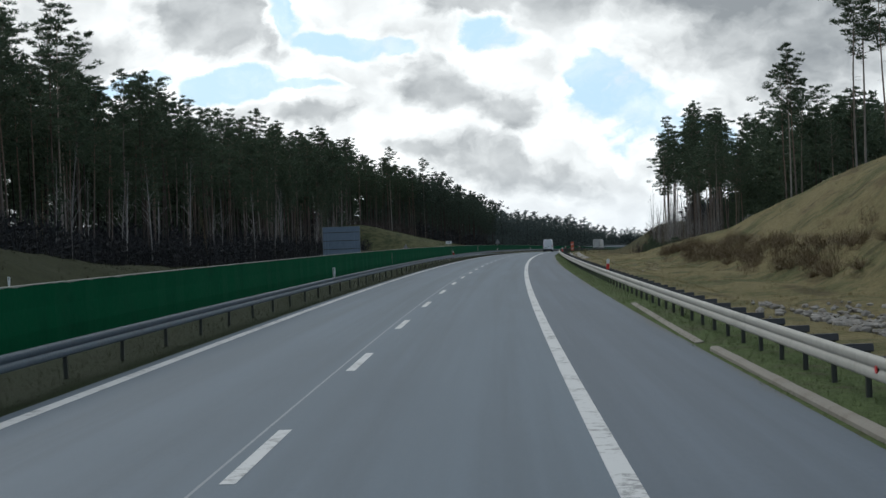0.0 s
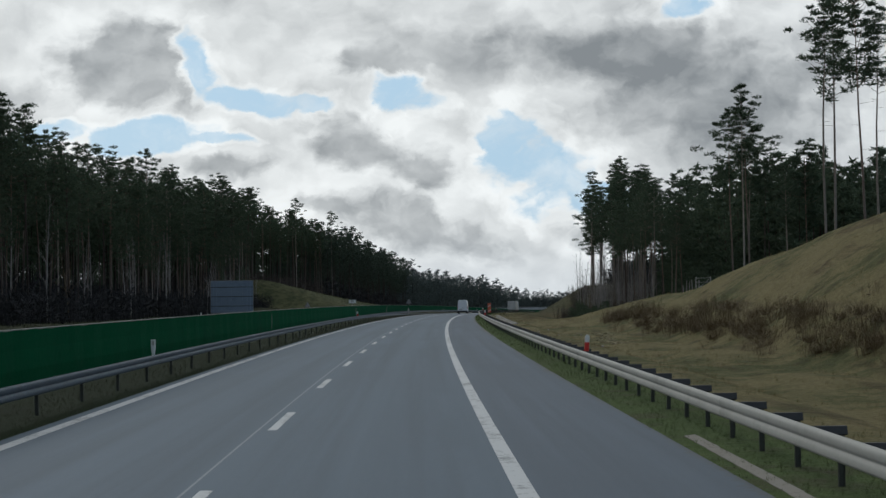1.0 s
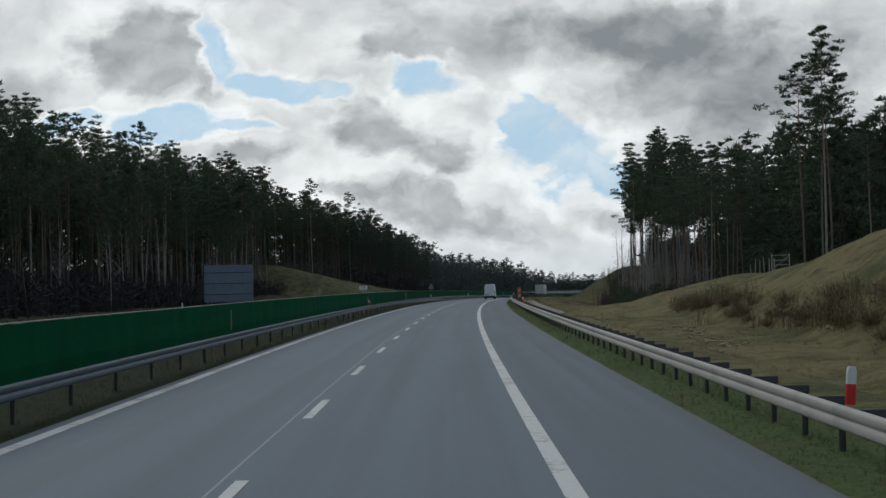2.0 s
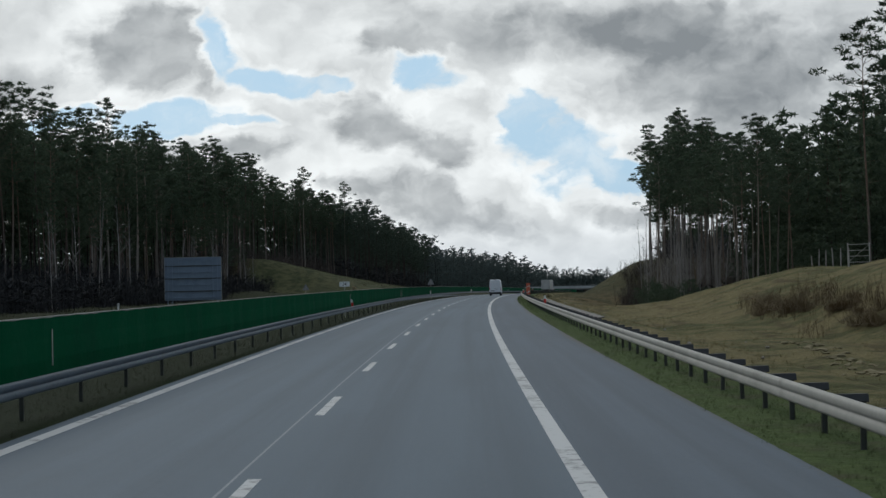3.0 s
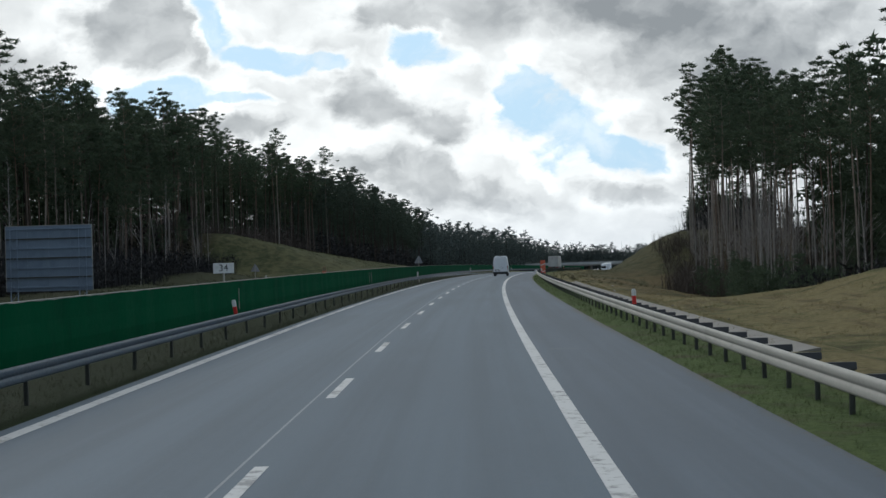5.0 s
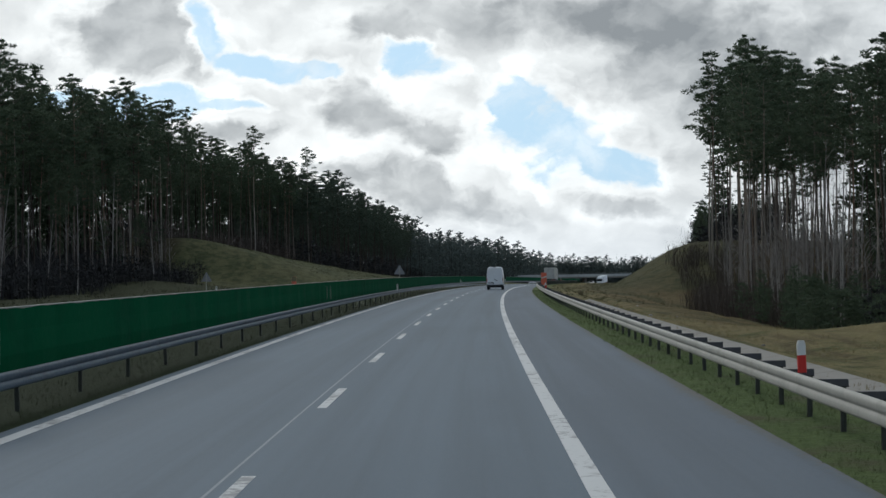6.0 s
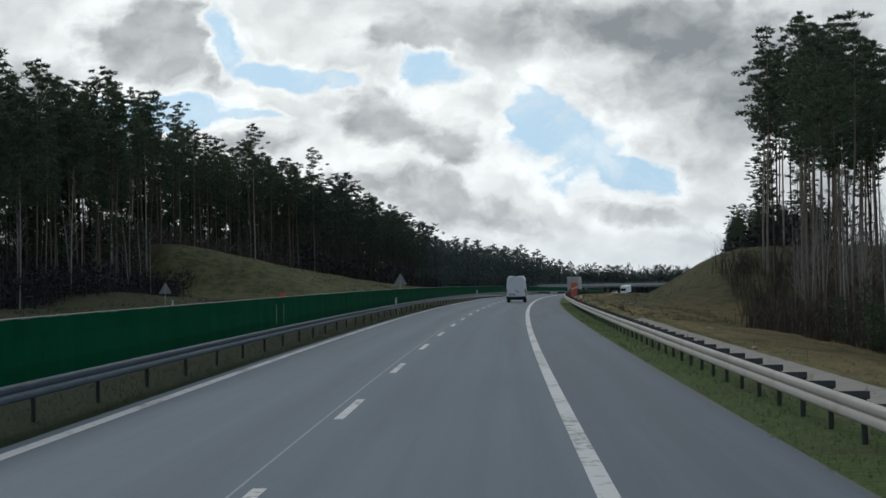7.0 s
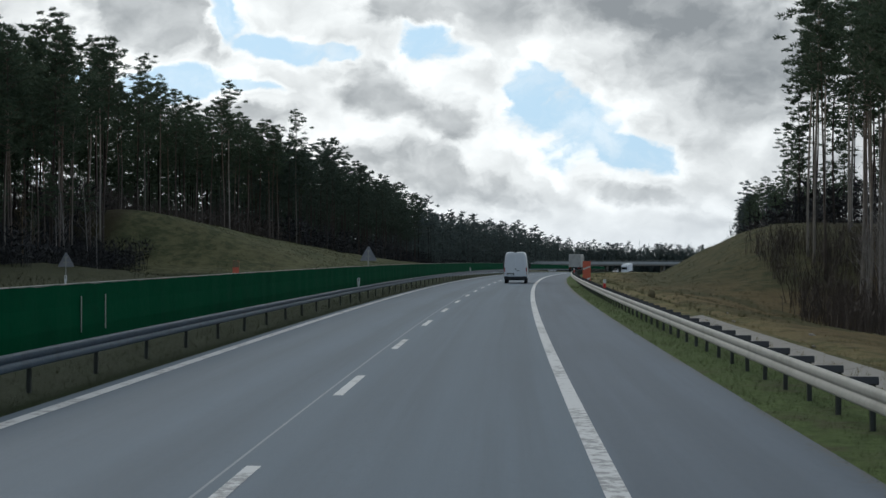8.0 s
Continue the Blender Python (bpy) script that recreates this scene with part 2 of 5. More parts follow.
# ---- meshes ----
class Geo:
    """Points and faces gathered for one mesh."""

    def __init__(self):
        self.v, self.f, self.n = [], [], 0

    def add(self, verts, faces, m=None):
        verts = np.asarray(verts, float).reshape(-1, 3)
        if m is not None:
            a = np.array(m)
            verts = verts @ a[:3, :3].T + a[:3, 3]
        self.v.append(verts)
        self.f += [tuple(i + self.n for i in f) for f in faces]
        self.n += len(verts)
        return self

    def box(self, x, y, z, m=None, bevel=0.0):
        """A box between the given ranges, with its edges cut where bevel is given."""
        bm = bmesh.new()
        bmesh.ops.create_cube(bm, size=1, matrix=Matrix.Translation(((x[0] + x[1]) / 2, (y[0] + y[1]) / 2, (z[0] + z[1]) / 2))
                              @ Matrix.Diagonal((x[1] - x[0], y[1] - y[0], z[1] - z[0], 1)))
        if bevel:
            bmesh.ops.bevel(bm, geom=bm.edges[:], offset=bevel, segments=2, affect="EDGES", profile=0.6)
        return self.bm(bm, m)

    def bm(self, bm, m=None):
        bm.verts.index_update()
        self.add([v.co[:] for v in bm.verts], [[v.index for v in f.verts] for f in bm.faces], m)
        bm.free()
        return self

    def tube(self, line, radii, sides=8, caps=True):
        line = [Vector(p) for p in line]
        rings = []
        for i, p in enumerate(line):
            d = (line[min(i + 1, len(line) - 1)] - line[max(i - 1, 0)]).normalized()
            a = d.orthogonal().normalized() if abs(d.z) < 0.95 else Vector((1, 0, 0))
            a = (a - d * a.dot(d)).normalized()
            b = d.cross(a)
            r = radii[i] if hasattr(radii, "__len__") else radii
            rings.append([p + (a * math.cos(k * math.tau / sides) + b * math.sin(k * math.tau / sides)) * r for k in range(sides)])
        faces = [(i * sides + k, i * sides + (k + 1) % sides, (i + 1) * sides + (k + 1) % sides, (i + 1) * sides + k)
                 for i in range(len(line) - 1) for k in range(sides)]
        if caps:
            faces += [tuple(range(sides))[::-1], tuple((len(line) - 1) * sides + k for k in range(sides))]
        return self.add([v for r in rings for v in r], faces)

    def sweep(self, shape, ys, caps=True):
        """A closed section (x, z) drawn along straight y stations."""
        k = len(shape)
        verts = [(x, y, z) for y in ys for x, z in shape]
        faces = [(i * k + j, i * k + (j + 1) % k, (i + 1) * k + (j + 1) % k, (i + 1) * k + j) for i in range(len(ys) - 1) for j in range(k)]
        if caps:
            faces += [tuple(range(k))[::-1], tuple((len(ys) - 1) * k + j for j in range(k))]
        return self.add(verts, faces)

    def mesh(self, name, material, smooth=False, uv=None):
        me = bpy.data.meshes.new(name)
        v = np.concatenate(self.v) if self.v else np.zeros((0, 3))
        me.from_pydata(v, [], self.f)
        for m in material if isinstance(material, (list, tuple)) else [material]:
            me.materials.append(m)
        if smooth:
            me.polygons.foreach_set("use_smooth", np.ones(len(me.polygons), bool))
        if uv is not None:
            layer = me.uv_layers.new(name="way")
            idx = np.zeros(len(me.loops), int)
            me.loops.foreach_get("vertex_index", idx)
            layer.data.foreach_set("uv", np.asarray(uv, np.float32)[idx].ravel())
        me.update()
        return me


def part(name, geo, material, parent, label="", smooth=False):
    """One mesh object under a thing or a part."""
    ob = new(name, geo if isinstance(geo, bpy.types.Mesh) else geo.mesh(name, material, smooth))
    ob.parent = parent
    if label:
        ob["label"] = label
    return ob


def thing(name, m, label, category, group="", kind=""):
    ob = new(name)
    ob.empty_display_size = 0.2
    ob.matrix_basis = m
    return tagged(ob, label, category, group, kind)


def structure(name, geo, material, label, category, uv=None, smooth=False):
    return tagged(new(name, geo.mesh(name, material, smooth, uv)), label, category, kind="structure")


def strip(os, zs, ys, closed=False):
    """A band along the road through the given offsets and heights; gives its geometry and its (offset, way) chart."""
    ys = np.asarray(ys, float)
    g = Geo()
    pts = np.stack([at(o, ys, z) for o, z in zip(os, zs)], 1)
    k = len(os)
    faces = [(i * k + j, i * k + (j + 1) % k, (i + 1) * k + (j + 1) % k, (i + 1) * k + j)
             for i in range(len(ys) - 1) for j in range(k if closed else k - 1)]
    if closed:
        faces += [tuple(range(k))[::-1], tuple((len(ys) - 1) * k + j for j in range(k))]
    g.add(pts.reshape(-1, 3), faces)
    uv = np.stack([np.tile(np.asarray(os, float), len(ys)), np.repeat(ys, k)], -1)
    return g, uv


# ---- materials ----
def material(name, build, rough=0.8, metal=0.0, spec=0.3):
    m = bpy.data.materials.new(name)
    m.use_nodes = True
    g = Graph(m.node_tree)
    out = g.node("ShaderNodeOutputMaterial")
    p = g.node("ShaderNodeBsdfPrincipled")
    g.tree.links.new(p.outputs[0], out.inputs[0])
    p.inputs["Roughness"].default_value, p.inputs["Metallic"].default_value, p.inputs["Specular IOR Level"].default_value = rough, metal, spec
    build(g, p)
    return m


def bump(g, p, height, strength=0.3, distance=0.02):
    n = g.node("ShaderNodeBump")
    n.inputs["Strength"].default_value, n.inputs["Distance"].default_value = strength, distance
    g.put(n.inputs["Height"], height)
    g.put(p.inputs["Normal"], n.outputs[0])


def chart(g, sx=1.0, sy=1.0):
    """The road chart: offset and way, in metres, scaled."""
    n = g.node("ShaderNodeUVMap", uv_map="way")
    return g.vec("MULTIPLY", n.outputs[0], (sx, sy, 1)).outputs[0]


def world_place(g):
    return g.node("ShaderNodeNewGeometry").outputs["Position"]


def paint(name, colour, rough=0.5, metal=0.0, dirt=0.25, scale=3.0, spec=0.4, dirt_colour=(0.09, 0.08, 0.065)):
    def build(g, p):
        own = g.node("ShaderNodeObjectInfo").outputs["Random"]
        shift = g.node("ShaderNodeCombineXYZ")
        g.put(shift.inputs[0], g.math("MULTIPLY", own, 31.0))
        g.put(shift.inputs[1], g.math("MULTIPLY", own, 53.0))
        co = g.vec("ADD", g.node("ShaderNodeTexCoord").outputs["Object"], shift.outputs[0]).outputs[0]
        a = g.ramp(g.noise(scale, 6, co, 0.65).outputs["Fac"], 0.45, 0.75)
        b = g.noise(scale * 14, 4, co).outputs["Fac"]
        c = g.mix(g.math("MULTIPLY", a, dirt), colour, dirt_colour)
        c = g.mix(g.math("MULTIPLY", b, 0.18), c, tuple(x * 0.7 for x in colour))
        g.put(p.inputs["Base Color"], c)
        g.put(p.inputs["Roughness"], g.ramp(b, 0.2, 0.8, rough - 0.08, min(rough + 0.12, 1)))
        bump(g, p, b, 0.08, 0.005)
    return material(name, build, rough, metal, spec)


def asphalt(name, base, track=0.0, dirty_edge=False):
    def build(g, p):
        uv = chart(g)
        o = g.node("ShaderNodeSeparateXYZ")
        g.put(o.inputs[0], uv)
        streak = g.noise(1.0, 5, chart(g, 1.6, 0.02), 0.6).outputs["Fac"]
        blot = g.noise(1.0, 5, chart(g, 0.22, 0.05), 0.6).outputs["Fac"]
        grain = g.noise(38, 4, world_place(g), 0.7).outputs["Fac"]
        cells = g.noise(9, 3, world_place(g), 0.6).outputs["Fac"]
        c = g.mix(g.ramp(streak, 0.3, 0.7), tuple(x * 0.82 for x in base), tuple(x * 1.13 for x in base))
        c = g.mix(g.ramp(blot, 0.4, 0.7, 0.0, 0.7), c, tuple(x * 0.80 for x in base))
        c = g.mix(g.ramp(grain, 0.35, 0.75, 0.0, 0.4), c, tuple(min(x * 1.5, 1) for x in base))
        c = g.mix(g.ramp(cells, 0.5, 0.8, 0.0, 0.25), c, tuple(x * 0.6 for x in base))
        if dirty_edge:
            # earth and grit washed onto the outer edge
            edge = g.math("ADD", g.ramp(o.outputs[0], 2.1, 2.85, smooth=False), g.math("MULTIPLY", g.math("SUBTRACT", blot, 0.5), 1.6))
            c = g.mix(g.ramp(g.math("ADD", edge, g.math("MULTIPLY", g.math("SUBTRACT", cells, 0.5), 0.8)), 0.55, 1.0, 0.0, 0.8), c, (0.095, 0.088, 0.066))
        if track:
            # two polished wheel paths in each lane
            lane = g.math("PINGPONG", g.math("ADD", o.outputs[0], 0.94), 0.94)
            c = g.mix(g.math("MULTIPLY", g.ramp(lane, 0.30, 0.75), track), c, tuple(x * 1.22 for x in base))
        g.put(p.inputs["Base Color"], c)
        g.put(p.inputs["Roughness"], g.ramp(grain, 0.2, 0.8, 0.62, 0.85))
        bump(g, p, grain, 0.35, 0.006)
    return material(name, build, 0.75, 0, 0.35)


def line_paint():
    def build(g, p):
        wear = g.noise(5, 7, world_place(g), 0.7).outputs["Fac"]
        broad = g.noise(0.5, 3, world_place(g)).outputs["Fac"]
        worn = g.ramp(g.math("ADD", g.math("MULTIPLY", wear, 0.7), g.math("MULTIPLY", broad, 0.45)), 0.585, 0.69)
        c = g.mix(g.math("MULTIPLY", worn, 0.75), (0.54, 0.55, 0.55), (0.15, 0.155, 0.16))
        g.put(p.inputs["Base Color"], c)
        bump(g, p, wear, 0.2, 0.006)
    return material("line_paint", build, 0.6)


def ground_mix():
    """Dry winter grass, greener near the road, bare brown earth in patches."""
    def build(g, p):
        uv = chart(g)
        s = g.node("ShaderNodeSeparateXYZ")
        g.put(s.inputs[0], uv)
        o = s.outputs[0]
        pos = world_place(g)
        broad = g.noise(0.09, 5, pos, 0.6).outputs["Fac"]
        mid = g.noise(0.7, 6, pos, 0.65).outputs["Fac"]
        fine = g.noise(6, 6, pos, 0.7).outputs["Fac"]
        dry = g.mix(g.ramp(fine, 0.3, 0.7), (0.236, 0.198, 0.097), (0.126, 0.108, 0.053))
        green = g.mix(g.ramp(fine, 0.3, 0.7), (0.112, 0.120, 0.050), (0.052, 0.060, 0.025))
        earth = g.mix(fine, (0.10, 0.072, 0.045), (0.045, 0.034, 0.022))
        c = g.mix(g.ramp(g.math("ADD", g.math("MULTIPLY", broad, 0.6), g.math("MULTIPLY", mid, 0.5)), 0.48, 0.66), dry, green)
        c = g.mix(g.ramp(mid, 0.56, 0.70, 0.0, 0.65), c, earth)
        rut = g.noise(1.0, 5, chart(g, 0.75, 0.07), 0.6).outputs["Fac"]
        c = g.mix(g.ramp(rut, 0.52, 0.68, 0.0, 0.6), c, g.mix(fine, (0.085, 0.062, 0.036), (0.05, 0.04, 0.024)))
        c = g.mix(g.ramp(rut, 0.42, 0.28, 0.0, 0.5), c, g.mix(fine, (0.225, 0.19, 0.10), (0.14, 0.12, 0.06)))
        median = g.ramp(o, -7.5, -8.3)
        near = g.math("MULTIPLY", g.ramp(o, 5.6, 4.0), g.ramp(o, -27.0, -24.5))
        verge = g.mix(g.ramp(mid, 0.48, 0.7), g.mix(g.ramp(fine, 0.3, 0.7), (0.112, 0.152, 0.055), (0.068, 0.096, 0.036)), (0.092, 0.092, 0.052))
        # median ground near black: shade below rail and screen put into the colour
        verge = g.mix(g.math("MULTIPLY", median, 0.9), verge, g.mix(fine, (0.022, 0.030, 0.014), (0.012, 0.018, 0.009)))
        c = g.mix(near, c, verge)
        left = g.ramp(o, -24.0, -27.0)
        c = g.mix(g.math("MULTIPLY", left, 0.75), c, g.mix(g.ramp(mid, 0.38, 0.64), (0.088, 0.098, 0.050), (0.042, 0.052, 0.026)))
        # bank below the left forest: its shade is part of the ground colour
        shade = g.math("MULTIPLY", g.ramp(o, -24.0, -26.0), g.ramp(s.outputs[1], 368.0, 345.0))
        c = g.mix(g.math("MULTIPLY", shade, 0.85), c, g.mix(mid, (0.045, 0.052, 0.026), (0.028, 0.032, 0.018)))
        olive = g.math("MULTIPLY", g.ramp(s.outputs[1], 178.0, 215.0), g.ramp(o, 6.5, 10.5))
        c = g.mix(g.math("MULTIPLY", olive, 0.72), c, g.mix(g.ramp(g.math("ADD", g.math("MULTIPLY", broad, 0.7), g.math("MULTIPLY", mid, 0.3)), 0.44, 0.58), (0.130, 0.094, 0.050), (0.062, 0.060, 0.030)))
        # farther mound greener, and darkened in colour as its face is backlit
        backlit_hill = g.math("MULTIPLY", g.ramp(s.outputs[1], 296.0, 316.0), g.ramp(o, 8.5, 12.0))
        c = g.mix(g.math("MULTIPLY", backlit_hill, 0.85), c, g.mix(g.ramp(mid, 0.4, 0.62), (0.078, 0.076, 0.038), (0.044, 0.050, 0.024)))
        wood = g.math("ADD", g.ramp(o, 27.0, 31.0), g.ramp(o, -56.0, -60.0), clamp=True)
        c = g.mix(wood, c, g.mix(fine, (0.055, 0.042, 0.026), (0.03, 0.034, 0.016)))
        g.put(p.inputs["Base Color"], c)
        bump(g, p, g.math("ADD", fine, g.math("MULTIPLY", mid, 2.0)), 0.9, 0.12)
    return material("ground", build, 0.95, 0, 0.1)


def leaf(name, a, b, rough=0.7, thin=0.35):
    """Leaves, needles and blades: each a little different, letting some light through."""
    def build(g, p):
        isl = g.node("ShaderNodeNewGeometry").outputs["Random Per Island"]
        rnd = g.node("ShaderNodeObjectInfo").outputs["Random"]
        c = g.mix(isl, a, b)
        c = g.mix(g.math("MULTIPLY", rnd, 0.45), c, tuple((x + y) * 0.36 for x, y in zip(a, b)))
        g.put(p.inputs["Base Color"], c)
        if thin:
            t, m = g.node("ShaderNodeBsdfTranslucent"), g.node("ShaderNodeMixShader")
            g.put(t.inputs[0], c)
            m.inputs[0].default_value = thin
            g.tree.links.new(p.outputs[0], m.inputs[1])
            g.tree.links.new(t.outputs[0], m.inputs[2])
            g.tree.links.new(m.outputs[0], g.tree.nodes["Material Output"].inputs[0])
    return material(name, build, rough, 0, 0.15)


def bark(name, low, high, z0=0.35, z1=0.7, length=20.0, dark=0.85):
    def build(g, p):
        co = g.node("ShaderNodeTexCoord").outputs["Object"]
        s = g.node("ShaderNodeSeparateXYZ")
        g.put(s.inputs[0], co)
        n = g.noise(1.0, 6, g.vec("MULTIPLY", co, (9, 9, 1.6)).outputs[0], 0.7).outputs["Fac"]
        rnd = g.node("ShaderNodeObjectInfo").outputs["Random"]
        c = g.mix(g.ramp(g.math("ADD", s.outputs[2], g.math("MULTIPLY", n, 4.0)), z0 * length, z1 * length), low, high)
        c = g.mix(g.ramp(n, 0.35, 0.7, 0.0, 0.65), c, tuple(x * 0.42 for x in low))
        c = g.mix(g.ramp(rnd, 0.25, 0.85, 0.0, dark), c, tuple(x * 0.28 for x in low))
        g.put(p.inputs["Base Color"], c)
        bump(g, p, n, 0.7, 0.04)
    return material(name, build, 0.9, 0, 0.15)


M_ROAD = asphalt("asphalt", (0.094, 0.124, 0.154), 0.45)
M_SHOULDER = asphalt("shoulder_asphalt", (0.088, 0.113, 0.142), 0.0, True)
M_LINE = line_paint()
M_JOINT = paint("joint_sealant", (0.23, 0.26, 0.285), 0.6, dirt=0.2, scale=0.8)
M_GROUND = ground_mix()
M_STEEL = paint("galvanised_steel", (0.40, 0.39, 0.35), 0.7, 0.05, 0.40, 0.8, 0.4, (0.15, 0.15, 0.11))
M_STEEL_DARK = paint("weathered_steel", (0.080, 0.086, 0.076), 0.65, 0.3, 0.4, 2.0)
# dirty zinc, darkened and blued for the rail face turned from the sun
M_STEEL_BLUE_SHADED = paint("dirty_shaded_blue_zinc", (0.080, 0.112, 0.145), 0.55, 0.3, 0.45, 1.5, 0.3, (0.04, 0.045, 0.05))
M_FENCE = paint("green_screen_fabric", (0.004, 0.082, 0.034), 0.9, 0, 0.55, 0.5, 0.03, (0.003, 0.046, 0.022))
M_CONCRETE = paint("concrete", (0.25, 0.24, 0.22), 0.85, 0, 0.5, 1.2, 0.2, (0.16, 0.13, 0.10))
M_KERB = paint("stained_kerb_concrete", (0.27, 0.25, 0.215), 0.85, 0, 0.6, 0.9, 0.2, (0.15, 0.12, 0.09))
M_WHITE = paint("white_plastic", (0.74, 0.75, 0.74), 0.45, 0, 0.25, 4)
M_RED = paint("red_film", (0.62, 0.035, 0.03), 0.45, 0, 0.15, 4)
M_ORANGE = paint("orange_red_film", (0.72, 0.17, 0.10), 0.5, 0, 0.12, 3)
M_BLACK = paint("black_rubber", (0.018, 0.018, 0.02), 0.7, 0, 0.3, 5)
M_SIGN_BACK = paint("blue_grey_sheet", (0.25, 0.31, 0.39), 0.45, 0.5, 0.3, 0.9, 0.4, (0.07, 0.09, 0.12))
M_PLATE = paint("grey_sign_plate", (0.30, 0.30, 0.32), 0.5, 0.2, 0.3, 2.0)
M_SEAM = paint("dull_sealant", (0.125, 0.148, 0.168), 0.75, 0, 0.7, 1.6, 0.3, (0.085, 0.105, 0.125))
M_PARAPET = paint("pale_parapet", (0.46, 0.47, 0.47), 0.6, 0, 0.3, 0.5)
M_VAN = paint("white_van_paint", (0.84, 0.86, 0.89), 0.3, 0, 0.08, 1.2, 0.5)
M_DARK_PLASTIC = paint("dark_plastic", (0.032, 0.034, 0.038), 0.5, 0, 0.2, 4)
M_GLASS = paint("dark_glass", (0.012, 0.015, 0.018), 0.08, 0, 0.05, 4, 0.7)
M_TAIL = paint("tail_lamp_red", (0.35, 0.012, 0.012), 0.2, 0, 0.1, 4, 0.6)
M_NEEDLE = leaf("pine_needles", (0.056, 0.086, 0.056), (0.108, 0.138, 0.084))
# distant needles paler and bluer: aerial haze mixed into their base colour
M_NEEDLE_FAR = leaf("far_hazed_needles", (0.080, 0.104, 0.100), (0.100, 0.122, 0.116))
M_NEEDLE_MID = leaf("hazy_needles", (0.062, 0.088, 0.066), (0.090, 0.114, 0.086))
M_BARK = bark("pine_bark", (0.20, 0.165, 0.142), (0.24, 0.165, 0.120), dark=0.9)
M_BARK_PALE = bark("pale_pine_bark", (0.36, 0.32, 0.28), (0.34, 0.27, 0.21), dark=0.6)
# darker copy of the pine bark, with the forest's inner shade in its colour
M_BARK_DARK = bark("shade_darkened_bark", (0.065, 0.056, 0.050), (0.11, 0.080, 0.062))
M_BIRCH = bark("pale_bark", (0.42, 0.39, 0.365), (0.30, 0.275, 0.255), dark=0.35)
M_TWIG = leaf("bare_twigs", (0.125, 0.094, 0.056), (0.205, 0.155, 0.090), thin=0)
M_GRASS = leaf("verge_grass", (0.100, 0.132, 0.052), (0.068, 0.090, 0.038))
M_STRAW = leaf("dry_grass", (0.24, 0.205, 0.105), (0.14, 0.122, 0.060), thin=0.5)
# blades for bank and median, darkened like the shaded ground colour there
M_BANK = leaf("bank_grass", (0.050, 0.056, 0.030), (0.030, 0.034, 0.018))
M_HILL = leaf("olive_grass", (0.092, 0.092, 0.044), (0.055, 0.059, 0.029))
M_STONE = leaf("pale_rubble", (0.34, 0.32, 0.29), (0.20, 0.185, 0.165), 0.9, 0)
M_SAND = leaf("sandy_lumps", (0.30, 0.26, 0.16), (0.17, 0.15, 0.09), 0.9, 0)

# ---- ground and roads ----
YS = np.concatenate([np.arange(-120, 20, 2.5), np.arange(20, 330, 1.5), np.arange(330, 620, 4), np.arange(620, 1400, 20)])
OS = np.concatenate([np.linspace(-190, -62, 14), np.arange(-60, -38, 1.8), np.arange(-38, -24, 0.8), (-24, -23.2, -12.4, -12.0, -10.4, -9, -8.2, -7.9, 2.4, 2.75),
                     np.arange(3.1, 9.5, 0.45), np.arange(9.5, 30, 0.9), np.arange(31, 60, 3), np.linspace(62, 190, 14)])


def build_ground():
    o, y = np.meshgrid(OS, YS)
    z = terrain(o, y)
    z = np.where((o > -8.0) & (o < 2.6), -0.15, z)
    z = np.where((o > -23.3) & (o < -12.3), -0.15, z)
    p = at(o.ravel(), y.ravel(), z.ravel()).reshape(len(YS), len(OS), 3)
    # skirts to the horizon
    lefts = [p[:, :1] + np.array((-d, 0, 0)) for d in (3500, 1200, 400)]
    rights = [p[:, -1:] + np.array((d, 0, 0)) for d in (400, 1200, 3500)]
    p = np.concatenate(lefts + [p] + rights, 1)
    chart_o = np.concatenate([np.full((len(YS), 3), -200.0), o, np.full((len(YS), 3), 200.0)], 1)
    chart_y = np.concatenate([np.repeat(y[:, :1], 3, 1), y, np.repeat(y[:, :1], 3, 1)], 1)
    far = [p[-1:] + np.array((0, d, -d * 0.004)) for d in (600, 3000)]
    near = [p[:1] + np.array((0, -d, 0)) for d in (3000, 600)]
    p = np.concatenate(near + [p] + far, 0)
    pad = lambda a: np.concatenate([a[:1], a[:1], a, a[-1:], a[-1:]], 0)
    chart_o, chart_y = pad(chart_o), pad(chart_y)
    n, k = p.shape[:2]
    i = np.arange((n - 1) * (k - 1))
    q = (i // (k - 1)) * k + i % (k - 1)
    g = Geo()
    g.add(p.reshape(-1, 3), np.stack([q, q + 1, q + k + 1, q + k], -1).tolist())
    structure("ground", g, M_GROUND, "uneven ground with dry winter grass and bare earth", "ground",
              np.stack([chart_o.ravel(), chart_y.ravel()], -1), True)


build_ground()
RY = np.concatenate([np.arange(-120, 640, 4.0), np.arange(640, 1400, 20.0)])
g, uv = strip((-8.05, -8.0, 0.0, 0.12), (-0.14, 0, 0, 0), RY)
structure("road", g, M_ROAD, "two-lane carriageway of worn pale grey asphalt", "road", uv)
g, uv = strip((0.12, 1.4, 2.72, 2.78), (0, 0, -0.01, -0.14), RY)
structure("hard_shoulder", g, M_SHOULDER, "emergency lane of darker grey asphalt beside the road", "road", uv)
g, uv = strip((-23.2, -23.1, -12.5, -12.4), (-0.14, 0, 0, -0.14), RY)
structure("opposite_road", g, M_ROAD, "opposite carriageway of grey asphalt behind the green screen", "road", uv)
LINES = [(-0.12, 0.12, "edge_line", "solid white worn edge line on the asphalt"), (-7.76, -7.52, "edge_line", "solid white inner edge line on the asphalt")]
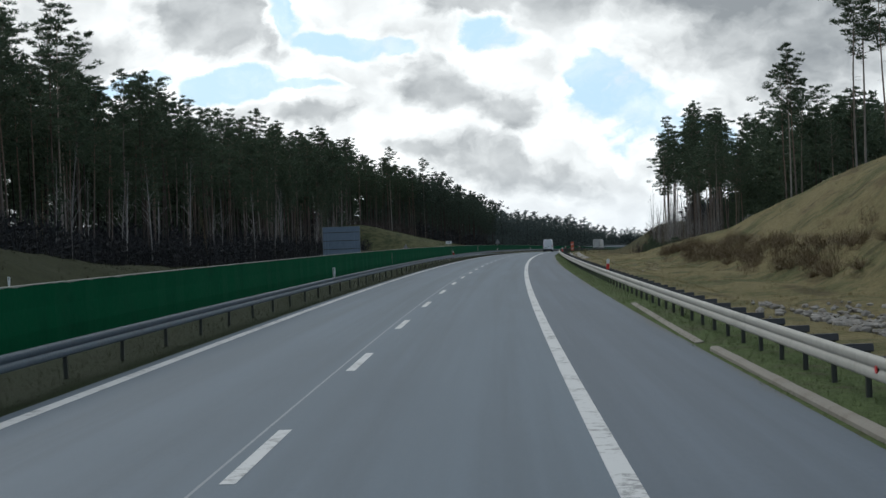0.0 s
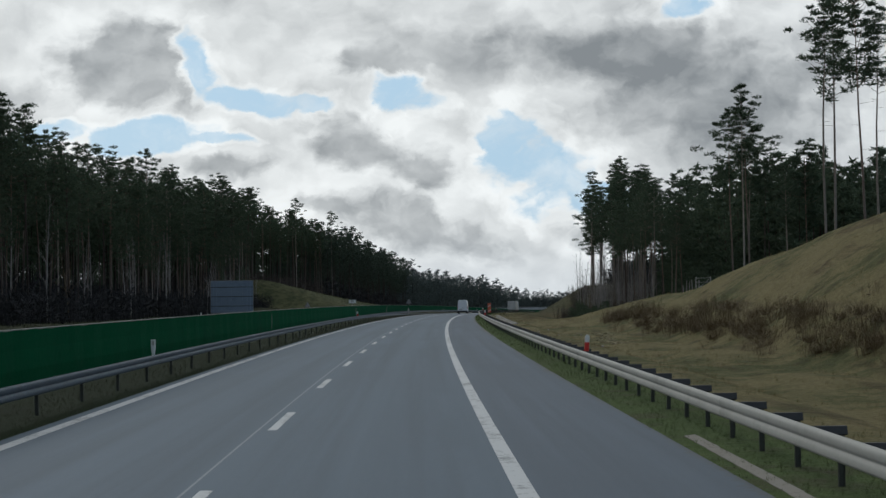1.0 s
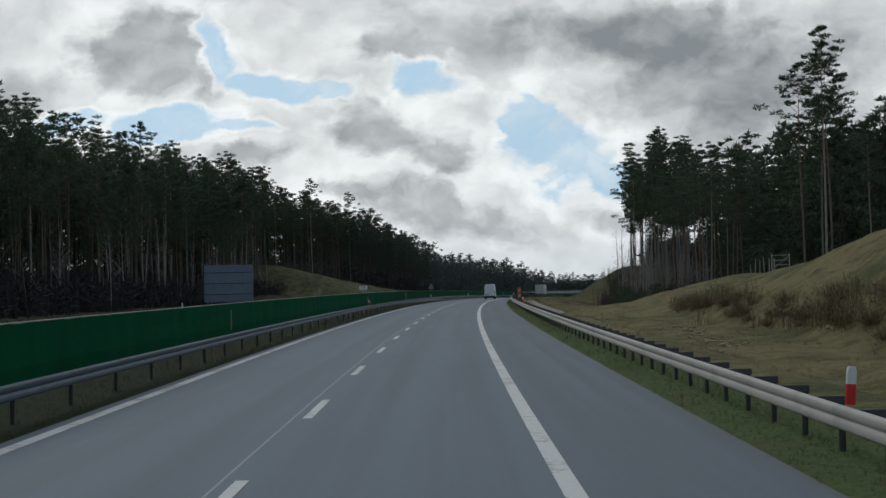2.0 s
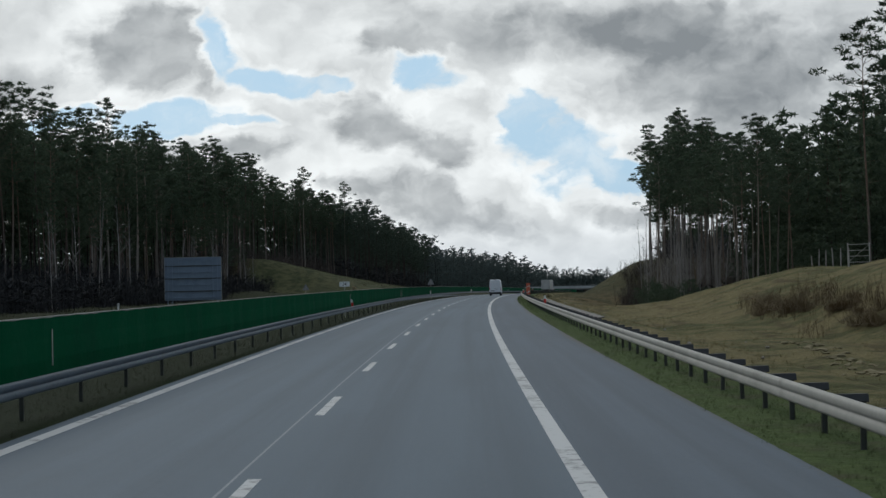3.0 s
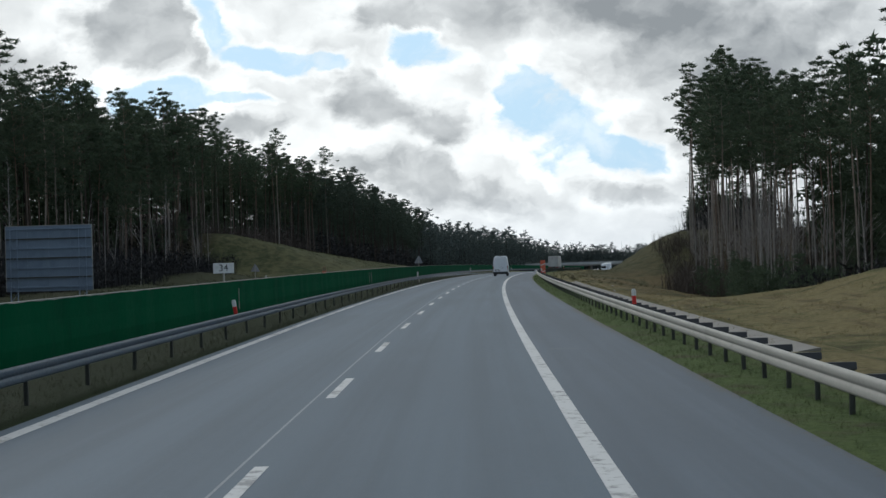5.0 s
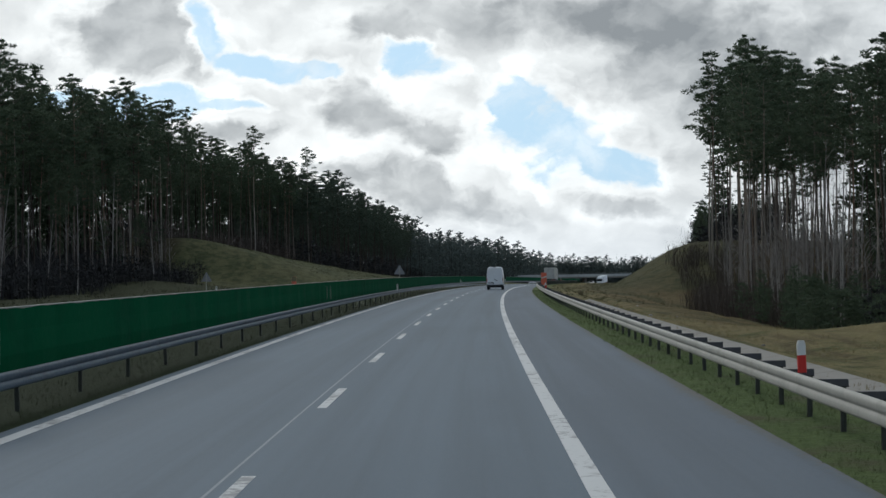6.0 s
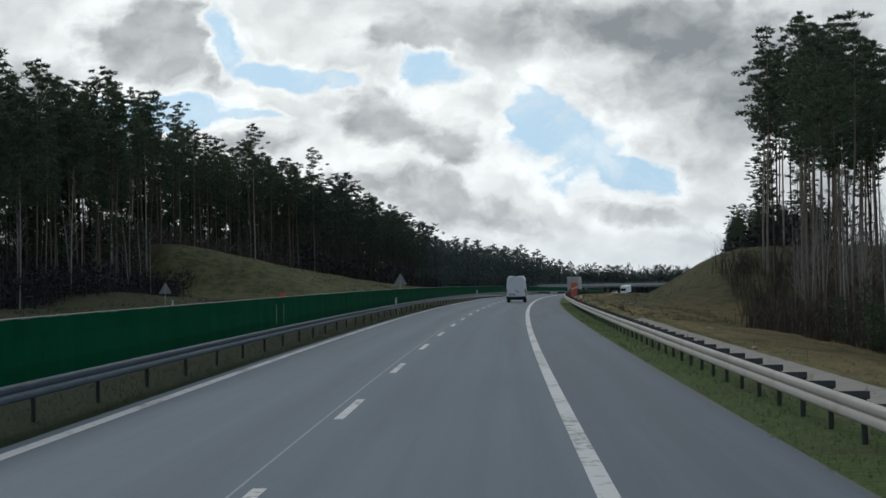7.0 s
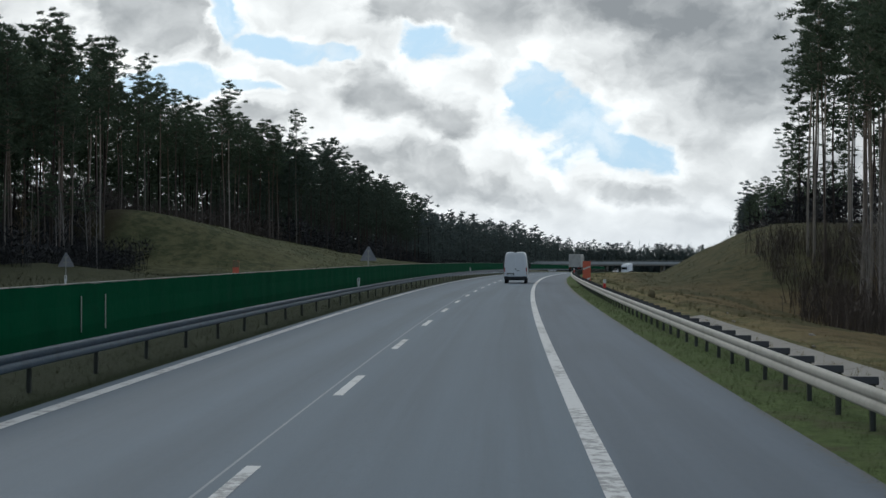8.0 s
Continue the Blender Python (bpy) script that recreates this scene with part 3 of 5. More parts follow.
for a, b, name, label in LINES:
    g, uv = strip((a, b), (0.004, 0.004), RY)
    structure(name, g, M_LINE, label, "road marking", uv)
g, uv = strip((-3.985, -3.95), (0.003, 0.003), RY)
structure("lane_joint", g, M_JOINT, "thin pale sealed joint between the two lanes", "road joint", uv)

# ---- things along the road ----
def marks_along():
    """Broken lane line: marks of 4 m every 12 m."""
    lane = tagged(new("lane_marking"), "broken white lane line of short worn marks", "road marking", kind="structure")
    me = None
    for n in range(-4, 60):
        s = 12 * n
        y = s - 0.0026 * max(s - 250, 0) * 0.5
        if me is None:
            g = Geo().add([(-0.08, 0, 0), (0.08, 0, 0), (0.08, 2, 0), (-0.08, 2, 0), (0.08, 4, 0), (-0.08, 4, 0)], [(0, 1, 2, 3), (3, 2, 4, 5)])
            me = g.mesh("mark", M_LINE)
        ob = part("mark", me, None, lane)
        ob.matrix_basis = stand(-3.72, y, 0.004)
    return lane


marks_along()


def w_beam():
    """Section of a guard rail beam, x to the road side, as a closed thin wall."""
    face = [(0.006, 0.462), (0.040, 0.466), (0.058, 0.480), (0.064, 0.505), (0.062, 0.548), (0.052, 0.574), (0.038, 0.588), (0.032, 0.600),
            (0.038, 0.612), (0.052, 0.626), (0.062, 0.650), (0.064, 0.692), (0.058, 0.716), (0.040, 0.732), (0.006, 0.738), (-0.012, 0.736)]
    return face + [(x - 0.012, z) for x, z in face[::-1]]


def guard_rail(side, o, ys, spacing, post_o, label, spacers, zinc):
    """A steel barrier: beams of 4 m, posts and spacers. side: +1 when its face looks to the left."""
    root = thing("guard_rail", Matrix(), label, "guard rail")
    shape = [(-side * x, z) for x, z in w_beam()]
    beam = Geo().sweep(shape, (0, 1.3, 2.7, 4.03), False).mesh("beam", zinc, True)
    c = Geo()
    for x, y in (((-0.036, 0.036), (-0.004, 0.004)), ((-0.036, -0.029), (-0.028, 0.028)), ((0.029, 0.036), (-0.028, 0.028))):
        c.box(x, y, (-0.25, 0.62))
    post = c.mesh("post", M_STEEL_DARK)
    w = side * (post_o - o)
    sp = Geo()
    lo, hi = (-side * (abs(w) - 0.02), side * 0.07) if side > 0 else (-0.07, abs(w) - 0.02)
    z0, z1 = (0.60, 0.705) if spacers else (0.54, 0.66)
    sp.box((min(lo, hi), max(lo, hi)), (-0.05, 0.05), (z0, z1), bevel=0.012)
    sp.v = [np.stack([v[:, 0], v[:, 1] * np.where(v[:, 2] > (z0 + z1) / 2, 0.6, 1.15), v[:, 2]], -1) for v in sp.v]
    # near-black colour gives the shoulder rail's spacers their shaded look
    spacer = sp.mesh("spacer", M_DARK_PLASTIC if spacers else M_STEEL_DARK)
    for y in np.arange(ys[0], ys[1], 4.0):
        b = part("beam", beam, None, root)
        b.matrix_basis = stand(o, y)
    for y in np.arange(ys[0] + (1.6 if spacers else 0.45), ys[1], spacing):
        lean = random.uniform(-1.5, 1.5)
        b = part("post", post, None, root)
        b.matrix_basis = stand(post_o, y, 0, random.uniform(-4, 4), lean)
        b = part("spacer", spacer, None, root)
        b.matrix_basis = stand(post_o, y, 0)
    return root


guard_rail(1, 3.22, (-40, 520), 2.0, 3.68, "galvanised steel guard rail on close posts beside the shoulder", True, M_STEEL)
guard_rail(-1, -8.52, (-40, 560), 4.0, -8.86, "dirty steel guard rail on posts along the median, blue-grey with shade in its colour", False, M_STEEL_BLUE_SHADED)
guard_rail(1, -23.9, (0, 560), 4.0, -23.5, "weathered steel guard rail beyond the opposite carriageway", False, M_STEEL)


def rail_reflector(o, y):
    """A small red reflector clipped into the rail's groove."""
    root = thing("rail_reflector", stand(o, y, 0.6), "small red reflector in the guard rail's groove", "reflector", "rail reflectors")
    part("clip", Geo().box((-0.035, 0.0), (-0.03, 0.03), (-0.03, 0.03), bevel=0.006), M_STEEL_DARK, root)
    part("lens", Geo().box((-0.05, -0.035), (-0.045, 0.045), (-0.045, 0.045), bevel=0.008), M_RED, root, "red lens")


rail_reflector(3.20, 3.1)


def screen_fence():
    """Green anti-glare screen on posts along the median."""
    root = thing("screen_fence", Matrix(), "dark green fabric screen on posts along the median", "fence")
    panels = []
    for k in range(4):
        g = Geo()
        n = 9
        pts = []
        for i in range(n):
            y = i * 4.0 / (n - 1)
            wob = 0.014 * math.sin(y * math.pi / 2 * (1 + k % 2))
            for z, dx in ((0.60, 0.0), (0.9, 0.015), (1.3, -0.01), (FENCE_H - 0.02 - 0.012 * math.sin(y * math.pi / 4) + 0.006 * ((k * 3 + i * 7) % 5), 0.0)):
                pts.append((wob + dx, y, z))
        m = len(pts)
        pts += [(x + 0.012, y, z) for x, y, z in pts]
        faces = []
        for i in range(n - 1):
            for j in range(3):
                a = i * 4 + j
                faces += [(a, a + 4, a + 5, a + 1), (m + a, m + a + 1, m + a + 5, m + a + 4)]
            a = i * 4 + 3
            faces.append((a, a + 4, m + a + 4, m + a))
        g.add(pts, faces)
        panels.append(g.mesh("panel", M_FENCE))
    post = Geo().box((-0.05, -0.01), (-0.03, 0.03), (0.5, FENCE_H + 0.01)).mesh("post", M_STEEL_DARK)
    wire = Geo().tube([(0.006, 0, FENCE_H), (0.006, 4.0, FENCE_H)], 0.012, 6).mesh("top_wire", M_STEEL)
    for i, y in enumerate(np.arange(-40, 640, 4.0)):
        part("panel", panels[(i * 7) % 4], None, root).matrix_basis = stand(FENCE_O, y)
        part("post", post, None, root).matrix_basis = stand(FENCE_O, y)
        part("top_wire", wire, None, root).matrix_basis = stand(FENCE_O, y)
    strap = Geo().box((0.03, 0.045), (-0.02, 0.02), (0.78, 1.46), bevel=0.004).mesh("strap", M_STEEL)
    for y in (87.0, 156.0, 208.0, 209.7):
        part("strap", strap, None, root, "pale vertical strap").matrix_basis = stand(FENCE_O, y)
    return root


FENCE_O, FENCE_H = -9.05, 1.703
screen_fence()


def marker_post(o, y, z, red, label, turn=0.0, lean=0.0):
    """A slender white marker on the barrier, with a reflector."""
    root = thing("marker_post", stand(o, y, z, turn, lean), label, "marker post", "marker posts")
    g = Geo()
    shape = [(-0.065, 0.02), (-0.05, -0.02), (0.05, -0.02), (0.065, 0.02)]
    k = len(shape)
    if red:
        g.add([(x, yy, zz) for zz in (0.0, 0.25) for x, yy in shape], [(j, (j + 1) % k, k + (j + 1) % k, k + j) for j in range(k)] + [(3, 2, 1, 0), (4, 5, 6, 7)])
        part("body", g, M_RED, root, "red lower half")
        g = Geo().add([(x * (1 if zz < 0.45 else 0.7), yy, zz) for zz in (0.25, 0.40, 0.46) for x, yy in shape],
                      [(r * k + j, r * k + (j + 1) % k, (r + 1) * k + (j + 1) % k, (r + 1) * k + j) for r in range(2) for j in range(k)] + [(8, 9, 10, 11)])
        part("cap", g, M_WHITE, root, "white slanted top")
    else:
        g.add([(x * (0.55 if zz < 0.2 else 1), yy, zz) for zz in (0.0, 0.2, 0.24, 0.46) for x, yy in shape],
              [(r * k + j, r * k + (j + 1) % k, (r + 1) * k + (j + 1) % k, (r + 1) * k + j) for r in range(3) for j in range(k)] + [(12, 13, 14, 15), (3, 2, 1, 0)])
        part("body", g, M_WHITE, root)
        part("reflector", Geo().box((-0.03, 0.03), (-0.026, -0.018), (0.3, 0.42)), M_STEEL, root, "grey reflector")
    return root


for n in range(5):
    marker_post(3.5, 52.5 + 100.7 * n, 0.68, True, "red and white marker post fixed behind the guard rail", lean=4.0 if n == 0 else -2.0)
    marker_post(-8.6, 52.0 + 100.8 * n, 0.70, n == 1, "red and white marker post leaning on the median guard rail" if n == 1 else "white marker post with reflector on the median guard rail",
                lean=-9.0 if n == 1 else 0.0)
    marker_post(-23.9, 54.0 + 100.8 * n, 0.74, False, "white marker post on the far guard rail")


def lettered(body, size, depth=0.002):
    """Writing in the built-in font, as geometry, centred, facing -y."""
    cu = bpy.data.curves.new("writing", "FONT")
    cu.body, cu.size, cu.align_x, cu.align_y = body, size, "CENTER", "CENTER"
    tmp = bpy.data.objects.new("writing", cu)
    scene.collection.objects.link(tmp)
    deps = bpy.context.evaluated_depsgraph_get()
    me = bpy.data.meshes.new_from_object(tmp.evaluated_get(deps))
    g = Geo().add([(v.co.x, -depth, v.co.y) for v in me.vertices], [tuple(p.vertices) for p in me.polygons])
    bpy.data.objects.remove(tmp)
    bpy.data.curves.remove(cu)
    return g


def number_sign(o, y):
    root = thing("distance_sign", stand(o, y, 0), "small white distance sign with black number on a post", "road sign")
    part("board", Geo().box((-0.33, 0.33), (-0.012, 0.012), (1.96, 2.28), bevel=0.01), M_WHITE, root)
    g = lettered("34", 0.30, 0.016)
    g.v = [v + np.array((0, 0, 2.12)) for v in g.v]
    part("numerals", g, M_BLACK, root, "black numerals 34")
    part("post", Geo().tube([(0, 0.03, -0.2), (0, 0.03, 2.2)], 0.03, 8), M_STEEL, root)


number_sign(-9.25, 154.6)


def sign_back(o, y, w, z0, z1):
    """A large direction sign seen from behind: sheet, ribs, lattice legs."""
    root = thing("direction_sign", stand(o, y, 0), "large blue-grey direction sign seen from behind on lattice legs", "road sign")
    n = 4
    for i in range(n):
        a = -w / 2 + i * w / n
        part("sheet", Geo().box((a + 0.004, a + w / n - 0.004), (0.0, 0.03), (z0, z1), bevel=0.004), M_SIGN_BACK, root)
    for k in range(7):
        z = z0 + 0.25 + k * (z1 - z0 - 0.45) / 6
        part("rib", Geo().box((-w / 2 + 0.05, w / 2 - 0.05), (-0.09, 0.0), (z - 0.045, z + 0.045), bevel=0.01), M_STEEL_DARK if k % 2 else M_SIGN_BACK, root)
    for x in (-w / 2 + 0.55, w / 2 - 0.55):
        leg = part("leg", Geo().tube([(x - 0.22, -0.2, -0.9), (x - 0.22, -0.2, z1 - 0.2)], 0.035, 8), M_SIGN_BACK, root)
        part("leg", Geo().tube([(x + 0.22, -0.2, -0.9), (x + 0.22, -0.2, z1 - 0.2)], 0.035, 8), M_SIGN_BACK, root)
        g = Geo()
        zz = np.arange(-0.3, z1 - 0.5, 0.6)
        for i, z in enumerate(zz):
            s = 0.22 if i % 2 else -0.22
            g.tube([(x - s, -0.2, z), (x + s, -0.2, z + 0.6)], 0.018, 6)
        part("lattice", g, M_SIGN_BACK, root)
    part("edge_frame", Geo().box((w / 2, w / 2 + 0.03), (-0.02, 0.04), (z0, z1)).box((-w / 2 - 0.03, -w / 2), (-0.02, 0.04), (z0, z1))
         .box((-w / 2 - 0.03, w / 2 + 0.03), (-0.02, 0.04), (z1, z1 + 0.03)), M_STEEL, root)


sign_back(-27.9, 198.7, 5.35, 0.95, 4.97)


def triangle_back(o, y, top, size=1.0):
    z = float(terrain(o, y))
    root = thing("warning_sign", stand(o, y, 0), "triangular warning sign seen from its grey back on a post", "road sign", "warning signs")
    g = Geo()
    s, h = size / 2, size * 0.87
    pts = [(-s, top - h), (s, top - h), (0, top)]
    ring = []
    for i in range(3):
        ax, az = pts[i]
        bx, bz = pts[(i + 1) % 3]
        for t in (0.07, 0.93):
            ring.append((ax + (bx - ax) * t, az + (bz - az) * t))
    g.add([(x, 0.0, zz) for x, zz in ring] + [(x, 0.02, zz) for x, zz in ring],
          [tuple(range(6)), tuple(range(11, 5, -1))] + [(i, (i + 1) % 6, 6 + (i + 1) % 6, 6 + i) for i in range(6)])
    part("plate", g, M_PLATE, root)
    part("clamp", Geo().box((-0.16, 0.16), (-0.03, 0.0), (top - h * 0.75, top - h * 0.68)).box((-0.1, 0.1), (-0.03, 0), (top - h * 0.4, top - h * 0.33)), M_STEEL, root)
    part("post", Geo().tube([(0, -0.05, z - 0.3), (0, -0.05, top - 0.25)], 0.032, 8), M_STEEL, root)


triangle_back(-26.4, 263.6, 2.45)
triangle_back(-9.14, 263.2, 2.85)


def works_board(o, y, top, w, h, label, pale_top=False):
    z = float(terrain(o, y))
    root = thing("guide_board", stand(o, y, 0), label, "traffic board", "guide boards")
    g = Geo().box((-w / 2, w / 2), (-0.02, 0.02), (top - h, top), bevel=0.012)
    part("board", g, M_ORANGE, root)
    if pale_top:
        part("top_panel", Geo().box((-w / 2 + 0.01, w / 2 - 0.01), (-0.03, -0.021), (top - h * 0.36, top - 0.01)), M_SAND, root, "faded cream upper panel")
    for k in range(0 if pale_top else 2):
        z0 = top - h + 0.2 + k * h * 0.5
        part("stripe", Geo().add([(-w / 2 + 0.02, -0.024, z0), (w / 2 - 0.02, -0.024, z0 + 0.22), (w / 2 - 0.02, -0.024, z0 + 0.34), (-w / 2 + 0.02, -0.024, z0 + 0.12)],
                                 [(0, 1, 2, 3)]), M_WHITE, root, "pale slanted stripe")
    part("post", Geo().box((-0.03, 0.03), (0.02, 0.06), (z - 0.2, top - 0.3)), M_STEEL, root)
    part("foot", Geo().box((-0.3, 0.3), (-0.2, 0.2), (min(z, 0) - 0.05, z + 0.1), bevel=0.03), M_BLACK, root)


works_board(-24.5, 301.5, 1.9, 0.52, 1.5, "orange-red traffic guide board with faded cream top beyond the opposite carriageway", True)
works_board(3.96, 293.5, 1.95, 0.6, 1.75, "orange-red traffic guide board behind the guard rail")


def lathe_wheel(root, x, y, r, w):
    wheel = part("wheel", Geo().tube([(x - w / 2, y, r), (x + w / 2, y, r)], [r * 0.62, r * 0.62], 20), M_STEEL_DARK, root)
    g = Geo()
    ring, sides = [], 24
    prof = [(-w / 2, 0.64), (-w / 2, 0.94), (-w / 2 + 0.03, 1.0), (w / 2 - 0.03, 1.0), (w / 2, 0.94), (w / 2, 0.64)]
    for k in range(sides):
        a = k * math.tau / sides
        ring += [(x + px, y + math.cos(a) * pr * r, r + math.sin(a) * pr * r) for px, pr in prof]
    n = len(prof)
    g.add(ring, [(k * n + j, k * n + j + 1, ((k + 1) % sides) * n + j + 1, ((k + 1) % sides) * n + j) for k in range(sides) for j in range(n - 1)])
    part("tyre", g, M_BLACK, wheel)


def cargo_van(o, y):
    """A high-roofed panel van seen from behind; y=0 at its rear face."""
    root = thing("cargo_van", stand(o, y, 0), "white high-roofed panel van driving on the road", "van")
    L = 6.2
    # cross sections (y, half width low, half width top, floor, roof)
    secs = [(0.0, 0.955, 0.78, 0.52, 2.66), (0.12, 0.985, 0.82, 0.46, 2.72), (3.9, 0.99, 0.83, 0.42, 2.73), (4.5, 0.99, 0.80, 0.42, 2.62), (5.3, 0.97, 0.70, 0.42, 1.45), (6.05, 0.92, 0.66, 0.42, 1.15), (6.2, 0.85, 0.6, 0.5, 0.95)]
    ring = []
    for yy, a, b, z0, z1 in secs:
        h = z1 - z0
        ring += [(-a * 0.97, yy, z0), (-a, yy, z0 + 0.12 * h), (-a, yy, z0 + 0.45 * h), (-b - 0.06, yy, z1 - 0.13 * h), (-b + 0.04, yy, z1 - 0.035 * h), (-b + 0.2, yy, z1),
                 (b - 0.2, yy, z1), (b - 0.04, yy, z1 - 0.035 * h), (b + 0.06, yy, z1 - 0.13 * h), (a, yy, z0 + 0.45 * h), (a, yy, z0 + 0.12 * h), (a * 0.97, yy, z0)]
    k = 12
    faces = [(i * k + j, i * k + (j + 1) % k, (i + 1) * k + (j + 1) % k, (i + 1) * k + j) for i in range(len(secs) - 1) for j in range(k)]
    faces += [tuple(range(k))[::-1], tuple((len(secs) - 1) * k + j for j in range(k))]
    part("body", Geo().add(ring, faces), M_VAN, root)
    for s in (-1, 1):
        d = Geo().box((0.012 if s > 0 else -0.9, 0.9 if s > 0 else -0.012), (-0.028, 0.01), (0.62, 2.52), bevel=0.02)
        d.v = [np.stack([v[:, 0] * np.where(v[:, 2] > 1.5, 1 - 0.19 * (v[:, 2] - 1.5), 1.0), v[:, 1], v[:, 2]], -1) for v in d.v]
        door = part("rear_door", d, M_VAN, root)
        for z in (0.95, 1.6, 2.2):
            part("hinge", Geo().box((s * 0.9 - 0.03, s * 0.9 + 0.03), (-0.05, -0.02), (z - 0.05, z + 0.05), bevel=0.01), M_VAN, door)
        lampo = part("tail_lamp", Geo().box((min(s * 0.9, s * 0.985), max(s * 0.9, s * 0.985)), (-0.035, 0.12), (0.80, 1.38), bevel=0.02), M_TAIL, root)
        part("lens", Geo().box((min(s * 0.91, s * 0.975), max(s * 0.91, s * 0.975)), (-0.042, -0.03), (0.84, 1.0)), M_WHITE, lampo)
        mirror = part("mirror", Geo().box((s * 1.03 - 0.0 if s > 0 else -1.24, 1.24 if s > 0 else -1.03), (4.55, 4.72), (1.32, 1.72), bevel=0.05), M_DARK_PLASTIC, root)
        for yy in (0.95, 4.75):
            lathe_wheel(root, s * 0.84, yy, 0.345, 0.235)
        part("bumper_corner", Geo().box((min(s * 0.62, s * 0.985), max(s * 0.62, s * 0.985)), (-0.06, 0.25), (0.36, 0.62), bevel=0.035), M_DARK_PLASTIC, root)
    part("bumper", Geo().box((-0.64, 0.64), (-0.09, 0.2), (0.40, 0.60), bevel=0.03), M_DARK_PLASTIC, root, "dark plastic rear step")
    part("handle", Geo().box((0.10, 0.34), (-0.05, -0.02), (1.06, 1.12), bevel=0.012), M_DARK_PLASTIC, root)
    part("emblem", Geo().tube([(0, -0.05, 1.24), (0, -0.028, 1.24)], 0.06, 16), M_STEEL_DARK, root)
    part("number_plate", Geo().box((-0.72, -0.2), (-0.045, -0.03), (0.72, 0.83)), M_WHITE, root)
    part("plate_recess", Geo().box((-0.76, -0.12), (-0.034, -0.028), (0.70, 0.90), bevel=0.002), M_DARK_PLASTIC, root)
    part("brake_lamp", Geo().box((-0.12, 0.12), (0.0, 0.12), (2.66, 2.73), bevel=0.01), M_DARK_PLASTIC, root)
    part("windscreen", Geo().add([(-0.76, 4.62, 2.42), (0.76, 4.62, 2.42), (0.72, 5.32, 1.5), (-0.72, 5.32, 1.5)], [(0, 1, 2, 3)]), M_GLASS, root)
    part("underbody", Geo().box((-0.8, 0.8), (0.3, 5.9), (0.28, 0.5)), M_BLACK, root)
    return root


cargo_van(-1.75, 309.0)


def box_truck(m, label, trailer, cab_m, high=2.75, length=9.0):
    """A lorry: box body, cab, wheels. y runs to its front."""
    root = thing("lorry", m, label, "truck", "lorries")
    part("box_body", Geo().box((-1.25, 1.25), (0, length), (1.1, 1.1 + high), bevel=0.05), trailer, root)
    for s in (-1, 1):
        part("rear_door", Geo().box((0.015 if s > 0 else -1.2, 1.2 if s > 0 else -0.015), (-0.03, 0.0), (1.18, 1.0 + high), bevel=0.01), trailer, root)
        part("tail_lamp", Geo().box((min(s * 0.7, s * 1.2), max(s * 0.7, s * 1.2)), (-0.06, 0.0), (0.8, 0.95)), M_TAIL, root)
        for y in (1.6, 2.9, length + 1.2):
            lathe_wheel(root, s * 1.05, y, 0.5, 0.32)
    part("frame", Geo().box((-0.5, 0.5), (0.1, length + 2), (0.75, 1.1)), M_DARK_PLASTIC, root)
    part("underrun_bar", Geo().box((-1.2, 1.2), (-0.02, 0.08), (0.5, 0.62)), M_DARK_PLASTIC, root)
    cab = part("cab", Geo().box((-1.22, 1.22), (length + 0.5, length + 2.6), (0.7, 3.5), bevel=0.16), cab_m, root)
    part("windscreen", Geo().box((-1.08, 1.08), (length + 2.595, length + 2.61), (1.9, 2.8)), M_GLASS, cab)
    part("bumper", Geo().box((-1.24, 1.24), (length + 2.5, length + 2.68), (0.4, 0.9), bevel=0.05), M_DARK_PLASTIC, cab)
    return root


M_TARP = paint("grey_tarpaulin", (0.50, 0.49, 0.46), 0.6, 0, 0.35, 0.8)
M_CAB = paint("dull_cab_paint", (0.30, 0.30, 0.32), 0.4, 0, 0.2, 1.0)


def passenger_car(m, label, colour):
    root = thing("car", m, label, "car", "distant cars")
    secs = [(0, 0.35, 0.85), (0.2, 0.3, 0.98), (0.9, 0.28, 1.42), (2.3, 0.28, 1.46), (3.2, 0.28, 1.0), (4.2, 0.3, 0.85), (4.4, 0.4, 0.7)]
    ring = []
    for y, z0, z1 in secs:
        t = 0.68 if z1 > 1.2 else 0.8
        ring += [(-0.85, y, z0), (-0.89, y, (z0 + min(z1, 0.95)) / 2), (-0.84, y, min(z1, 0.95) - 0.05), (-t, y, z1), (t, y, z1), (0.84, y, min(z1, 0.95) - 0.05), (0.89, y, (z0 + min(z1, 0.95)) / 2), (0.85, y, z0)]
    k = 8
    faces = [(i * k + j, i * k + (j + 1) % k, (i + 1) * k + (j + 1) % k, (i + 1) * k + j) for i in range(len(secs) - 1) for j in range(k)]
    faces += [tuple(range(k))[::-1], tuple((len(secs) - 1) * k + j for j in range(k))]
    part("body", Geo().add(ring, faces), colour, root)
    for s in (-1, 1):
        for y in (0.85, 3.45):
            lathe_wheel(root, s * 0.8, y, 0.31, 0.2)
        part("headlight", Geo().box((min(s * 0.5, s * 0.8), max(s * 0.5, s * 0.8)), (4.3, 4.41), (0.58, 0.72), bevel=0.02), M_WHITE, root)
    part("window", Geo().add([(-0.7, 0.35, 1.05), (0.7, 0.35, 1.05), (0.62, 0.86, 1.39), (-0.62, 0.86, 1.39)], [(0, 1, 2, 3)]), M_GLASS, root)
    part("windscreen", Geo().add([(-0.62, 2.4, 1.44), (0.62, 2.4, 1.44), (0.74, 3.2, 1.02), (-0.74, 3.2, 1.02)], [(0, 1, 2, 3)]), M_GLASS, root)
    return root


